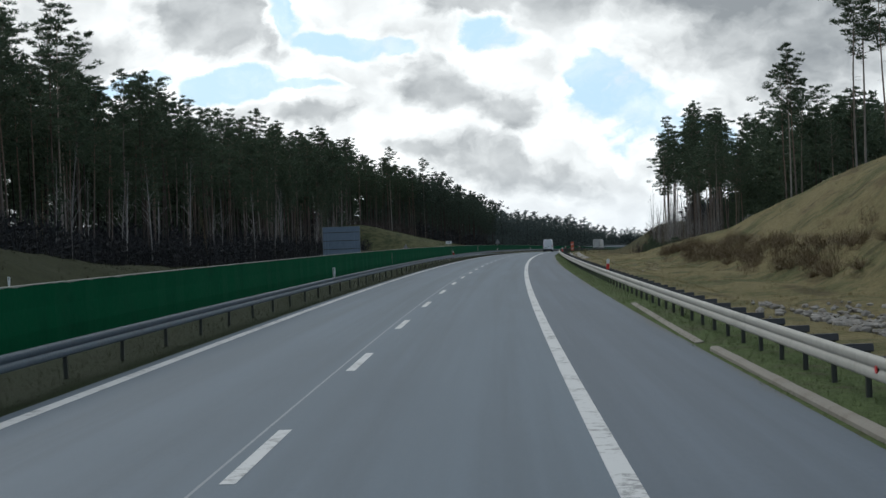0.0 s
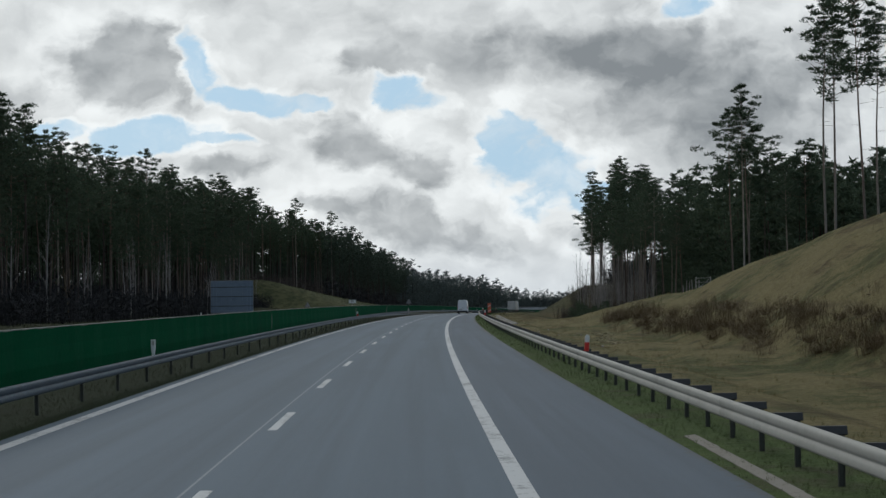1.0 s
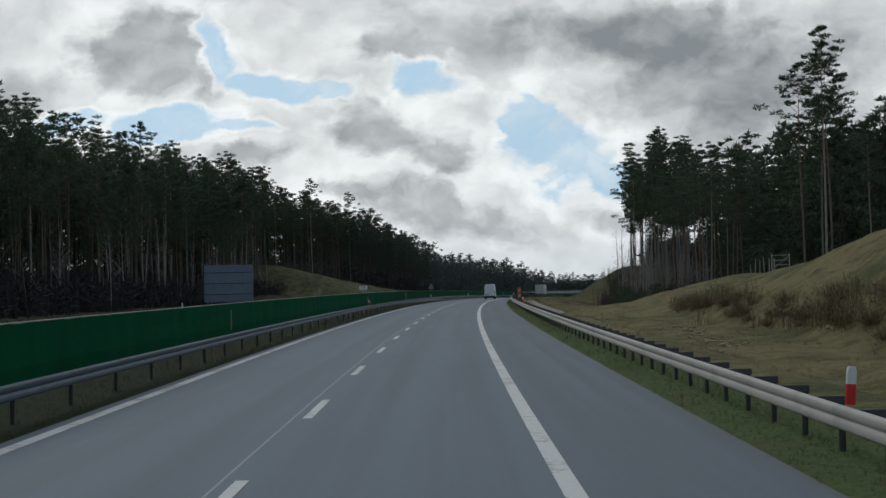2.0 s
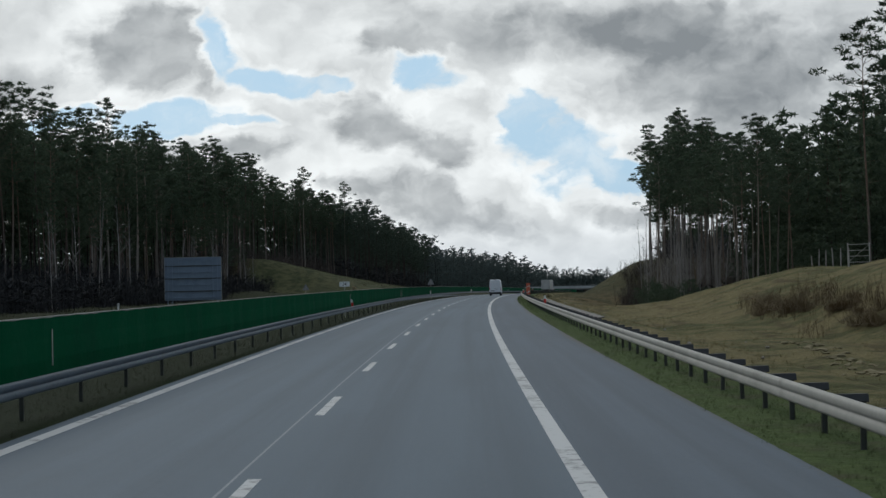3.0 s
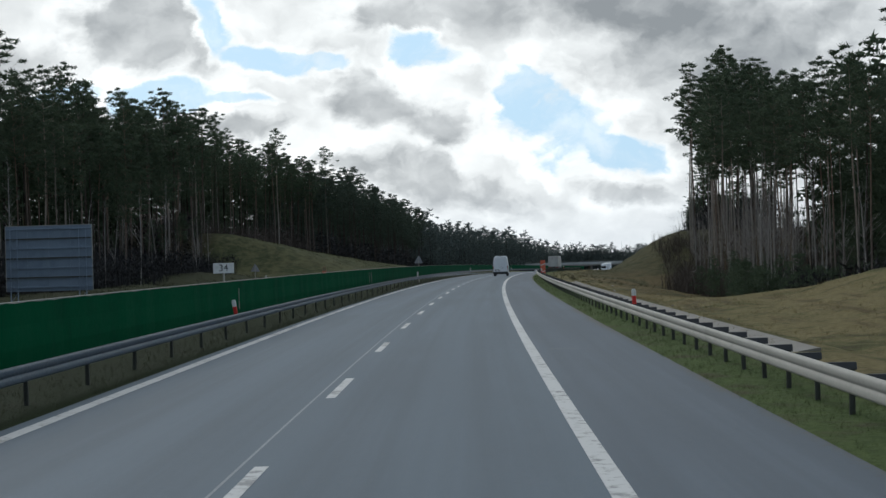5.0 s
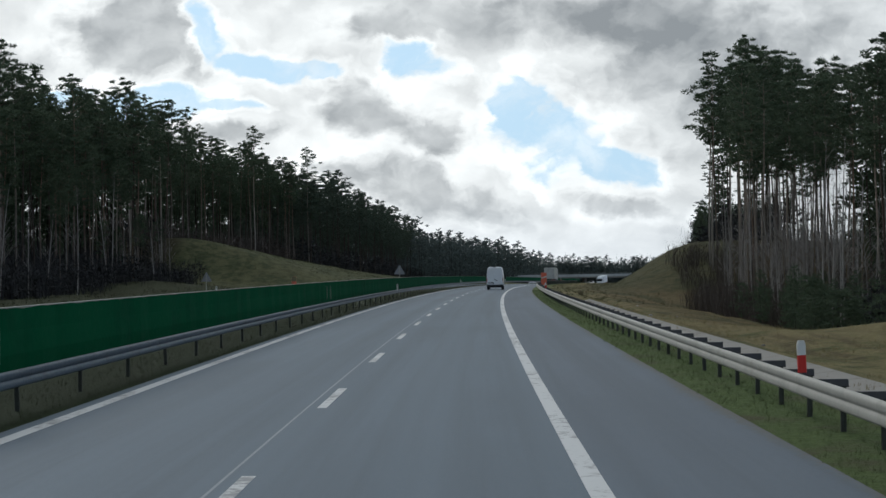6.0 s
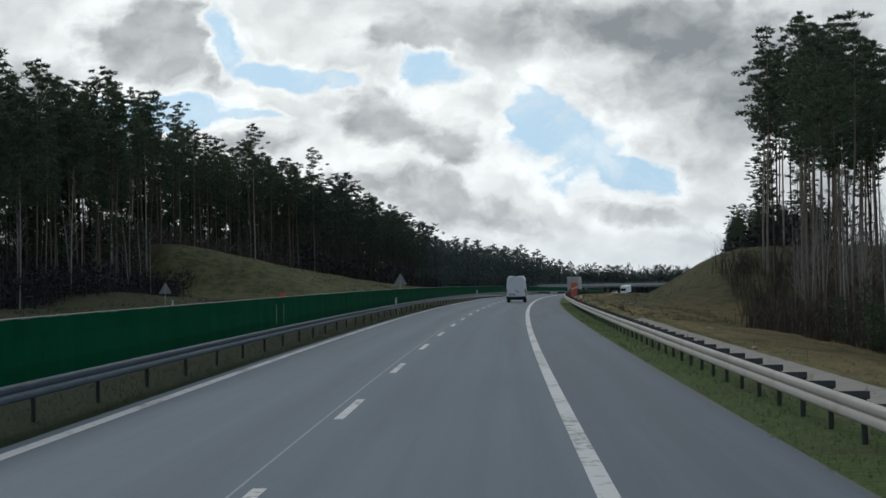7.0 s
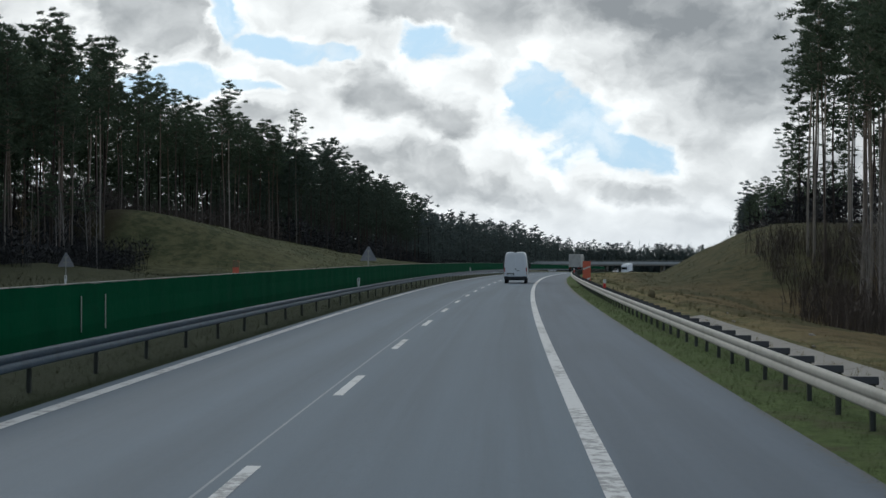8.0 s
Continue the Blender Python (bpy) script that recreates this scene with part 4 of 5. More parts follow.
box_truck(stand(-1.9, 495), "lorry with a pale grey box body driving far ahead", M_TARP, M_CAB)
box_truck(stand(-19.0, 760, 0, 180), "oncoming lorry with a white box body on the opposite carriageway", M_VAN, M_VAN)
passenger_car(stand(-18.6, 600, 0, 180), "white car on the opposite carriageway", M_VAN)
passenger_car(stand(-19.5, 735, 0, 180), "dark grey car on the opposite carriageway", M_CAB)


def road_bridge():
    """An overpass across the far end of the road."""
    root = thing("road_bridge", pose(0, 900, 0, 0, 0, 4), "grey concrete road bridge over the far end of the road", "bridge")
    part("deck", Geo().box((10, 190), (0, 9), (-7.6, -6.5), bevel=0.1), M_CONCRETE, root)
    part("parapet", Geo().box((10, 190), (-0.1, 0.15), (-6.9, -5.6)), M_PARAPET, root)
    for x in (35, 62, 90, 118, 146, 172):
        part("pier", Geo().box((x - 0.6, x + 0.6), (1.5, 7.5), (-16, -7.6), bevel=0.2), M_CONCRETE, root)
    for x in np.arange(11, 189, 2.5):
        part("rail_post", Geo().box((x - 0.04, x + 0.04), (-0.06, 0.02), (-5.6, -5.0)), M_STEEL, root)
    part("hand_rail", Geo().box((10, 190), (-0.07, 0.03), (-5.05, -4.95)), M_STEEL, root)


road_bridge()


def wire_gate(o, y):
    """A small steel frame gate on the mound's edge, with bars."""
    z = float(terrain(o, y))
    root = thing("frame_gate", stand(o, y, z, -8), "small weathered steel frame gate on top of the mound", "gate")
    for x in (-0.75, 0.75):
        part("post", Geo().tube([(x, 0, -0.3), (x, 0, 1.75)], 0.045, 8), M_STEEL, root)
    for k in range(4):
        part("bar", Geo().tube([(-0.75, 0, 0.35 + k * 0.42), (0.75, 0, 0.35 + k * 0.42 + (0.03 if k % 2 else 0))], 0.025, 6), M_STEEL, root)
    part("brace", Geo().tube([(-0.75, 0.02, 0.35), (0.75, 0.02, 1.6)], 0.02, 6), M_STEEL, root)
    for i in range(7):
        yy = y + 3.0 * (i + 1)
        p = thing("fence_post", stand(o + 0.1 * i, yy, float(terrain(o + 0.1 * i, yy)), 0, random.uniform(-3, 3)), "thin grey wooden fence post on the mound", "fence post", "fence posts")
        part("stake", Geo().tube([(0, 0, -0.3), (0, 0, 1.45)], [0.05, 0.04], 7), M_BIRCH, p)


wire_gate(26.4, 166.5)


def pale_stone(o, y):
    rng = np.random.default_rng(5)
    bm = bmesh.new()
    bmesh.ops.create_icosphere(bm, subdivisions=2, radius=0.3)
    for v in bm.verts:
        v.co = Vector((v.co.x * 0.8, v.co.y * 0.7, v.co.z * 1.1)) * (1 + rng.uniform(-0.13, 0.13))
    root = thing("boulder", stand(o, y, float(terrain(o, y)) + 0.2), "pale upright stone in the dry grass", "stone")
    part("stone", Geo().bm(bm), M_SAND, root)


pale_stone(6.9, 268.0)
for (a, b, y) in ((0.2, 2.5, 120.2), (0.42, 1.1, 143.3)):
    g, uv = strip((a, b), (0.003, 0.003), (y - 0.16, y + 0.16))
    structure("repair_seam", g, M_SEAM, "thin pale sealed seam across the shoulder", "road joint", uv)


# ---- kerb, drain and rubble beside the shoulder ----
def kerb():
    root = thing("kerb", Matrix(), "weathered pale concrete kerb along the shoulder", "kerb")
    shape = [(0.0, -0.16), (0.0, 0.05), (0.03, 0.085), (0.15, 0.09), (0.17, -0.16)]
    stone = Geo().sweep(shape, (0.003, 0.997)).mesh("kerb_stone", M_KERB)
    flat = Geo().sweep([(-0.02, -0.16), (-0.02, 0.01), (0.16, 0.03), (0.17, -0.16)], (0.003, 0.997)).mesh("kerb_stone", M_KERB)
    for i, y in enumerate(np.arange(-30, 14, 1.0)):
        part("kerb_stone", stone, None, root).matrix_basis = stand(2.80, y, random.uniform(-0.003, 0.003), random.uniform(-0.15, 0.15))
    for i, y in enumerate(np.arange(16, 34, 1.0)):
        part("kerb_stone", flat, None, root).matrix_basis = stand(2.80 + 0.012 * i, y, random.uniform(-0.003, 0.003), random.uniform(-0.15, 0.15))


def drain(o, w, ys, label):
    root = thing("drain_channel", Matrix(), label, "drain")
    shape = [(-w, -0.1), (-w, 0.02), (-w + 0.1, 0.02), (-w * 0.3, -0.05), (w * 0.3, -0.05), (w - 0.1, 0.02), (w, 0.02), (w, -0.1)]
    me = Geo().sweep(shape, (0.01, 1.99)).mesh("channel_piece", M_CONCRETE)
    for y in np.arange(*ys, 2.0):
        part("channel_piece", me, None, root).matrix_basis = stand(o, y, float(terrain(o, y)) + 0.05, random.uniform(-0.6, 0.6))


kerb()
drain(4.72, 0.36, (-20, 140), "narrow dirty concrete drain channel behind the guard rail")
drain(5.35, 0.78, (140, 236), "wide shallow pale concrete drain channel behind the guard rail")


def scatter(geo, place, scale, turn, base):
    """Copies of base points (n,3) with faces, joined: arrays of places, scales and turns."""
    v, f = base
    f = np.asarray(f)
    c, s = np.cos(turn)[:, None], np.sin(turn)[:, None]
    x = (v[None, :, 0] * c - v[None, :, 1] * s) * scale[:, None]
    y = (v[None, :, 0] * s + v[None, :, 1] * c) * scale[:, None]
    z = np.repeat(v[None, :, 2], len(place), 0) * scale[:, None]
    p = np.stack([x, y, z], -1) + place[:, None, :]
    idx = (np.arange(len(place)) * len(v))[:, None, None] + f[None]
    geo.v.append(p.reshape(-1, 3))
    geo.f += (idx.reshape(-1, f.shape[1]) + geo.n).tolist()
    geo.n += p.shape[0] * p.shape[1]


RNG = np.random.default_rng(11)


def tuft(blades, height, spread, width):
    v, f = [], []
    for i in range(blades):
        a, r, h = RNG.uniform(0, math.tau), RNG.uniform(0, spread), height * RNG.uniform(0.5, 1.1)
        b = RNG.uniform(0, math.tau)
        x, y = r * math.cos(a), r * math.sin(a)
        lx, ly = math.cos(b) * h * 0.5, math.sin(b) * h * 0.5
        wx, wy = -math.sin(b) * width, math.cos(b) * width
        n = len(v)
        v += [(x - wx, y - wy, -0.02), (x + wx, y + wy, -0.02), (x + lx, y + ly, h)]
        f.append((n, n + 1, n + 2))
    return np.array(v), f


def grass(name, n, o_range, y_range, heights, blades, spread, width, mat, label, keep=None, power=1.0):
    g = Geo()
    kinds = [tuft(blades, 1.0, spread, width) for _ in range(4)]
    for base in kinds:
        m = n // 4
        o = RNG.uniform(*o_range, m)
        y = y_range[0] + (y_range[1] - y_range[0]) * RNG.uniform(0, 1, m) ** power
        if keep is not None:
            k = keep(o, y)
            o, y = o[k], y[k]
        p = at(o, y, 0) + np.stack([0 * o, 0 * o, terrain(o, y)], -1)
        scatter(g, p, RNG.uniform(*heights, len(o)), RNG.uniform(0, math.tau, len(o)), base)
    tagged(new(name, g.mesh(name, mat)), label, "grass", kind="stuff")


patchy = lambda o, y: (np.sin(o * 0.9 + 2 * np.sin(y * 0.13)) * np.sin(y * 0.37 + np.sin(o * 0.5)) + RNG.uniform(-0.6, 0.6, len(o))) > 0.0
grass("verge_grass", 26000, (2.64, 4.9), (-8, 300), (0.04, 0.11), 7, 0.26, 0.016, M_GRASS, "short green grass on the verge under the guard rail",
      lambda o, y: RNG.uniform(0, 1, len(o)) < np.clip((o - 2.6) * 1.6 + 0.25 + 0.5 * np.sin(y * 0.9 + 2 * np.sin(y * 0.23)), 0.05, 1))
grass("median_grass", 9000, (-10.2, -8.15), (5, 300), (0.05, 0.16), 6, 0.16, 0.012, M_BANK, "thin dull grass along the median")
grass("dry_grass", 26000, (4.6, 27), (-5, 240), (0.05, 0.17), 8, 0.7, 0.03, M_STRAW, "tufts of dry straw-coloured grass on the slope", patchy)
grass("dry_grass_far", 9000, (5, 30), (240, 520), (0.1, 0.28), 6, 0.6, 0.05, M_HILL, "dry grass on the farther slope", patchy)
grass("hill_grass", 6000, (-56, -24.5), (362, 480), (0.15, 0.4), 6, 0.4, 0.03, M_HILL, "dry grass on the hill beyond the opposite road", patchy)
grass("bank_grass", 9000, (-40, -24.5), (30, 345), (0.12, 0.35), 6, 0.4, 0.03, M_BANK, "grass on the bank, coloured dark for the shade of the forest edge", patchy)


def rubble():
    g, sand = Geo(), Geo()
    bm = bmesh.new()
    bmesh.ops.create_icosphere(bm, subdivisions=1, radius=0.5)
    v = np.array([x.co[:] for x in bm.verts])
    f = [[x.index for x in p.verts] for p in bm.faces]
    bm.free()
    for k in range(6):
        w = v * RNG.uniform(0.55, 1.15, v.shape) * np.array((1, 0.8, 0.6))
        n = 70
        o, y = RNG.normal(8.0, 0.8, n), RNG.normal(25, 4.0, n)
        m = 3
        o = np.concatenate([o, RNG.uniform(5.5, 9, m)])
        y = np.concatenate([y, RNG.uniform(30, 280, m)])
        p = at(o, y, 0) + np.stack([0 * o, 0 * o, terrain(o, y) + 0.03], -1)
        scatter(g, p, RNG.uniform(0.12, 0.42, len(o)), RNG.uniform(0, 6, len(o)), (w, f))
        y = RNG.uniform(90, 113, 16)
        o = 9.2 + 0.045 * (y - 90) + RNG.normal(0, 0.32, 16)
        p = at(o, y, 0) + np.stack([0 * o, 0 * o, terrain(o, y) + 0.01], -1)
        scatter(sand, p, RNG.uniform(0.14, 0.42, 16), RNG.uniform(0, 6, 16), (w * np.array((1, 1.2, 0.7)), f))
    tagged(new("rubble", g.mesh("rubble", M_STONE)), "heap of pale broken stones in the dry grass", "stones", kind="stuff")
    tagged(new("sandy_lumps", sand.mesh("sandy_lumps", M_SAND)), "pale sandy lumps of earth along the ditch", "earth", kind="stuff")


rubble()


# ---- trees ----
def leaf_cloud(rng, centre, radii, n, size, droop=0.3):
    """n slender needle tufts, as loose triangles fanning up and out within a flattened ball."""
    d = rng.normal(size=(n, 3))
    d /= np.linalg.norm(d, axis=1)[:, None]
    p = centre + d * (rng.uniform(0.2, 1, (n, 1)) ** 0.5) * radii
    a = d * np.array((0.9, 0.9, 0.5)) + np.array((0, 0, 0.35)) + rng.normal(size=(n, 3)) * np.array((0.55, 0.55, 0.3))
    a /= np.linalg.norm(a, axis=1)[:, None]
    b = np.cross(a, rng.normal(size=(n, 3)))
    b /= np.linalg.norm(b, axis=1)[:, None]
    s = size * rng.uniform(0.6, 1.35, (n, 1))
    return np.stack([p - a * s * 0.6 - b * s * 0.25, p - a * s * 0.5 + b * s * 0.25, p + a * s * 0.9 - np.array((0, 0, droop)) * s * 0.2], 1).reshape(-1, 3)


def pine_shape(seed, height, crown_from, spread, clumps, leaves, size, limbs=True, sides=7, puffs=1.0):
    """Trunk and crown of one pine: straight bare trunk, irregular flattened clumps on upper limbs."""
    rng = np.random.default_rng(seed)
    trunk, v = Geo(), []
    bend = rng.uniform(-0.5, 0.5, 2)
    line = [(bend[0] * (t**2) + 0.12 * math.sin(t * 7 + seed), bend[1] * (t**2), -0.4 + (height + 0.2) * t) for t in (0, 0.06, 0.2, 0.4, 0.6, 0.8, 0.98)]
    r0 = height * 0.0050
    trunk.tube(line, [r0 * 1.35, r0, r0 * 0.92, r0 * 0.8, r0 * 0.62, r0 * 0.36, r0 * 0.08], sides)
    for i in range(clumps):
        q = (i + rng.uniform(0, 0.9)) / clumps
        t = crown_from + (1 - crown_from) * q
        # widest in the lower middle of the crown, drawn in to a loose tip
        reach = spread * (0.16 + 0.95 * math.sin(min(q * 0.72 + 0.26, 1.0) * math.pi)) * rng.uniform(0.35, 1.1)
        a = i * 2.4 + rng.uniform(-0.7, 0.7)
        z = t * height
        x0, y0 = bend * t * t
        rise = rng.uniform(0.05, 0.55) + 0.5 * q
        foot = np.array((x0, y0, z - 0.3))
        tip = np.array((x0 + math.cos(a) * reach, y0 + math.sin(a) * reach, z + rise * reach))
        if limbs and reach > 0.6:
            mid = (foot + tip) / 2 - np.array((0, 0, 0.1 * reach))
            trunk.tube([tuple(foot), tuple(mid), tuple(tip)], [r0 * 0.26, r0 * 0.17, r0 * 0.05], 4, False)
        for along in (1.0, 0.58) if reach > 0.9 else (0.9,):
            rr = rng.uniform(0.42, 0.85) * (0.75 + 0.14 * spread) * (1.1 - 0.35 * q) * puffs
            swing = rng.normal(0, 0.22, 3) * np.array((1, 1, 0.5)) * reach
            spot = foot + (tip - foot) * along + swing + np.array((0, 0, 0.12))
            v.append(leaf_cloud(rng, spot, np.array((rr, rr, rr * rng.uniform(0.26, 0.48))), max(int(leaves * (0.6 + 0.4 * along)), 3), size))
    # dead stubs under the crown
    if limbs:
        for i in range(5):
            t = crown_from * rng.uniform(0.55, 1.0)
            a, l = rng.uniform(0, math.tau), rng.uniform(0.5, 1.6)
            x0, y0 = bend * t * t
            trunk.tube([(x0, y0, t * height), (x0 + math.cos(a) * l, y0 + math.sin(a) * l, t * height + 0.1 * l)], [r0 * 0.16, r0 * 0.05], 4, False)
    crown = Geo()
    v = np.concatenate(v)
    crown.add(v, np.arange(len(v)).reshape(-1, 3).tolist())
    return trunk, crown


def left_edge(y):
    return np.interp(y, (-100, 60, 250, 340, 376, 386, 391, 445, 490, 570, 650, 800, 1000, 1200), (-42, -42, -44, -42, -39.5, -40, -45, -31, -22, -9, -5, 23, 80, 170))


def right_edge(y):
    return np.interp(y, (-100, 20, 185, 200, 233, 257, 290, 300, 330, 476, 600, 720, 900), (33, 33, 34, 29, 32, 34.5, 38.6, 40.3, 44, 66, 92, 120, 170))


def right_front(y):
    """Foot of the thicket in front of the right-hand pines."""
    return np.interp(y, (212, 221, 262, 298, 325, 335), (22.6, 23.0, 27.0, 32.6, 34.8, 36.0))


def left_fringe(y):
    return np.interp(y, (-100, 60, 100, 200, 300, 340, 372, 384), (-35, -36, -35, -34, -32, -34, -34.5, -36))


def over_ground(x, y):
    """Ground height at world places, by the road chart."""
    s = road_slope(y)
    c = 1 / np.sqrt(1 + s * s)
    o = (x - road_x(y)) * c
    yy = y + o * s * c
    o2 = (x - road_x(yy)) * c + 0
    return terrain(np.clip((x - road_x(y)) * c, -185, 185), yy) + road_z(yy)


PINES = []
for k in range(8):
    h = (21.5, 23.0, 24.5, 20.0, 22.5, 25.5, 19.0, 23.5)[k]
    tr, cr = pine_shape(40 + k, h, (0.60, 0.66, 0.56, 0.58, 0.68, 0.71, 0.5, 0.62)[k], (2.3, 2.7, 2.8, 2.3, 2.3, 2.4, 2.1, 2.0)[k], (34, 34, 34, 32, 27, 29, 34, 24)[k], 52, 0.26)
    PINES.append((h, tr.mesh("trunk", M_BARK_PALE if k in (5, 7) else M_BARK, True), cr.mesh("crown", M_NEEDLE)))


def pine_tree(k, x, y, z, scale, turn, label, lean=0.0):
    root = thing("pine_tree", pose(x, y, z, lean, lean * 0.6, turn) @ Matrix.Diagonal((scale, scale, scale, 1)), label, "tree", "roadside pines")
    part("trunk", PINES[k][1], None, root)
    part("crown", PINES[k][2], None, root)
    return root


def tall(x, y):
    """How the stands' height changes along the road."""
    right = np.interp(y, (60, 150, 185, 200, 215, 240, 270, 300, 353, 372, 395, 480, 560, 1000), (1.0, 1.0, 0.86, 0.70, 0.78, 0.84, 0.93, 1.11, 1.1, 0.68, 0.45, 0.45, 0.8, 0.74))
    left = np.interp(y, (230, 325, 345, 378, 385, 900, 1000), (1.0, 1.10, 1.19, 1.19, 0.97, 1.0, 0.8))
    return np.where(x > road_x(y), right, left)


def plant(places, label, kinds=(0, 1, 2, 3, 4, 5, 6)):
    for x, y in places:
        k = int(RNG.choice(kinds))
        pine_tree(k, x, y, float(over_ground(x, y)), RNG.uniform(0.86, 1.08) * float(tall(x, y)), RNG.uniform(0, 360), label, RNG.uniform(-1.2, 1.2))


def rows_of(edge, side, y0, y1, step, depths, jitter=1.2):
    out = []
    for d in depths:
        for y in np.arange(y0, y1, step):
            yy = y + RNG.uniform(-step, step) * 0.45
            out.append((float(edge(yy)) + side * (d + RNG.uniform(-jitter, jitter)), yy))
    return out


plant(rows_of(left_edge, -1, 60, 490, 5.0, (1, 5.5)), "tall dark green pine with a bare trunk at the forest edge")
plant(rows_of(right_edge, 1, 205, 345, 5.6, (0.5, 5.0)), "tall pine with bare pale trunk in a thin stand", (1, 4, 5, 7, 7))
plant(rows_of(right_front, 1, 252, 322, 6.0, (3.8,), 0.8), "slender pine with bare pale trunk at the edge of the stand", (4, 5, 7, 7))
plant([(40.7, 299.8), (-46.9, 244.8)], "tall pine standing out above its neighbours")
# lone pines on the mound: kind, x, y, height
for k, x, y, h in ((7, 35.4, 171.0, 22.5), (4, 36.3, 172.6, 21.0), (5, 38.3, 150.0, 27.5), (7, 39.7, 151.4, 28.5), (4, 40.4, 144.5, 27.0), (5, 43.5, 150.5, 26.0), (7, 44.0, 186.0, 17.0), (4, 39.6, 196.0, 26.5), (5, 42.3, 198.5, 24.0), (4, 46.0, 203.0, 24.5), (1, 49.5, 197.0, 23.0)):
    pine_tree(k, x, y, float(over_ground(x, y)), h / PINES[k][0], 40.0 * k + y, "tall lone pine with a bare trunk on the grassy mound", 0.8)

LOW = []
for k in range(5):
    h = (20.0, 22.0, 23.5, 24.5, 18.0)[k]
    tr, cr = pine_shape(140 + k, h, (0.55, 0.62, 0.52, 0.64, 0.4)[k], (2.6, 2.9, 3.0, 2.7, 2.4)[k], 26, 16, 0.58, False, 5, 1.15)
    LOW.append(((np.concatenate(tr.v), tr.f), (np.concatenate(cr.v), cr.f)))


MID = []
for k in range(4):
    h = (21.0, 22.5, 20.0, 23.5)[k]
    tr, cr = pine_shape(440 + k, h, (0.5, 0.58, 0.45, 0.6)[k], (2.4, 2.6, 2.3, 2.5)[k], 32, 30, 0.40, False, 5, 1.05)
    MID.append(((np.concatenate(tr.v), tr.f), (np.concatenate(cr.v), cr.f)))
FAR = []
for k in range(4):
    h = (20.0, 22.0, 23.5, 18.0)[k]
    tr, cr = pine_shape(240 + k, h, (0.26, 0.32, 0.22, 0.18)[k], (3.0, 3.3, 3.4, 2.9)[k], 34, 15, 0.72, False, 5, 1.3)
    FAR.append(((np.concatenate(tr.v), tr.f), (np.concatenate(cr.v), cr.f)))


DENSE = []
for k in range(4):
    h = (11.0, 13.0, 9.0, 15.0)[k]
    tr, cr = pine_shape(640 + k, h, 0.06, (2.4, 2.6, 2.2, 2.7)[k], 34, 17, 0.46, False, 5, 1.5)
    DENSE.append(((np.concatenate(tr.v), tr.f), (np.concatenate(cr.v), cr.f)))


COARSE = []
for k in range(4):
    h = (19.0, 21.0, 22.0, 17.0)[k]
    tr, cr = pine_shape(840 + k, h, (0.10, 0.16, 0.12, 0.05)[k], (3.2, 3.4, 3.5, 3.0)[k], 24, 12, 0.84, False, 4, 1.45)
    COARSE.append(((np.concatenate(tr.v), tr.f), (np.concatenate(cr.v), cr.f)))


def woods(name, places, label, needle, kinds=LOW, bark=None, size=1.0):
    """A joined mass of trees too many to count."""
    trunks, crowns = Geo(), Geo()
    places = np.array(places)
    kind = RNG.integers(0, len(kinds), len(places))
    for k, ((tv, tf), (cv, cf)) in enumerate(kinds):
        p = places[kind == k]
        if not len(p):
            continue
        z = over_ground(p[:, 0], p[:, 1])
        at3 = np.stack([p[:, 0], p[:, 1], z], -1)
        s, t = RNG.uniform(0.85, 1.1, len(p)) * tall(p[:, 0], p[:, 1]) * size, RNG.uniform(0, 6.28, len(p))
        quads = [f for f in tf if len(f) == 4]
        scatter(trunks, at3, s, t, (tv, quads))
        scatter(crowns, at3, s, t, (cv, cf))
    root = tagged(new(name), label, "woods", kind="stuff")
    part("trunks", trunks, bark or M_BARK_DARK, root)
    part("crowns", crowns, needle, root)


for x, y in rows_of(left_fringe, -1, 66, 378, 19.0, (3.0, 7.0)):
    pine_tree(int(RNG.integers(0, len(PINES))), x, y, float(over_ground(x, y)), RNG.uniform(0.45, 0.74), RNG.uniform(0, 360),
              "young dark pine at the shaded forest edge", RNG.uniform(-1.5, 1.5))
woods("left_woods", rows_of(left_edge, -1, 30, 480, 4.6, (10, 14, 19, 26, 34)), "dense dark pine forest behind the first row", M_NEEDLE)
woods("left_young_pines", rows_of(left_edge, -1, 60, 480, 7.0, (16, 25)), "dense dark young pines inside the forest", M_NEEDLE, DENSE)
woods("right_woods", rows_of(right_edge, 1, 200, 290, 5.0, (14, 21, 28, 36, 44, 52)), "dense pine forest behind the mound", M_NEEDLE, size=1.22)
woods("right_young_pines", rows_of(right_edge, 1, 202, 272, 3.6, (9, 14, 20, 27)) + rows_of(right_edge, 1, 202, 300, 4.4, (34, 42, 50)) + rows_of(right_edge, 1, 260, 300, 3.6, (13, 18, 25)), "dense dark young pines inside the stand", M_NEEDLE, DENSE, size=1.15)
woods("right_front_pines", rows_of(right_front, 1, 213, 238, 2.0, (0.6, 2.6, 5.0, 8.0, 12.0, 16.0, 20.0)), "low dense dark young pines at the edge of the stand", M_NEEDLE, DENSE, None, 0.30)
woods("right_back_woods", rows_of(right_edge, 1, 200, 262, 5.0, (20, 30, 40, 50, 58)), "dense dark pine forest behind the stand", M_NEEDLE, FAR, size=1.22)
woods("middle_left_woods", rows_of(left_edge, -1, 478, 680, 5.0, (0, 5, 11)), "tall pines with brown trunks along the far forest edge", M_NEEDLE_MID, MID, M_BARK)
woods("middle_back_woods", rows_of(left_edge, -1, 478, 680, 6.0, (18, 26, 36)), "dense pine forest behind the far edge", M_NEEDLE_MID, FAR)
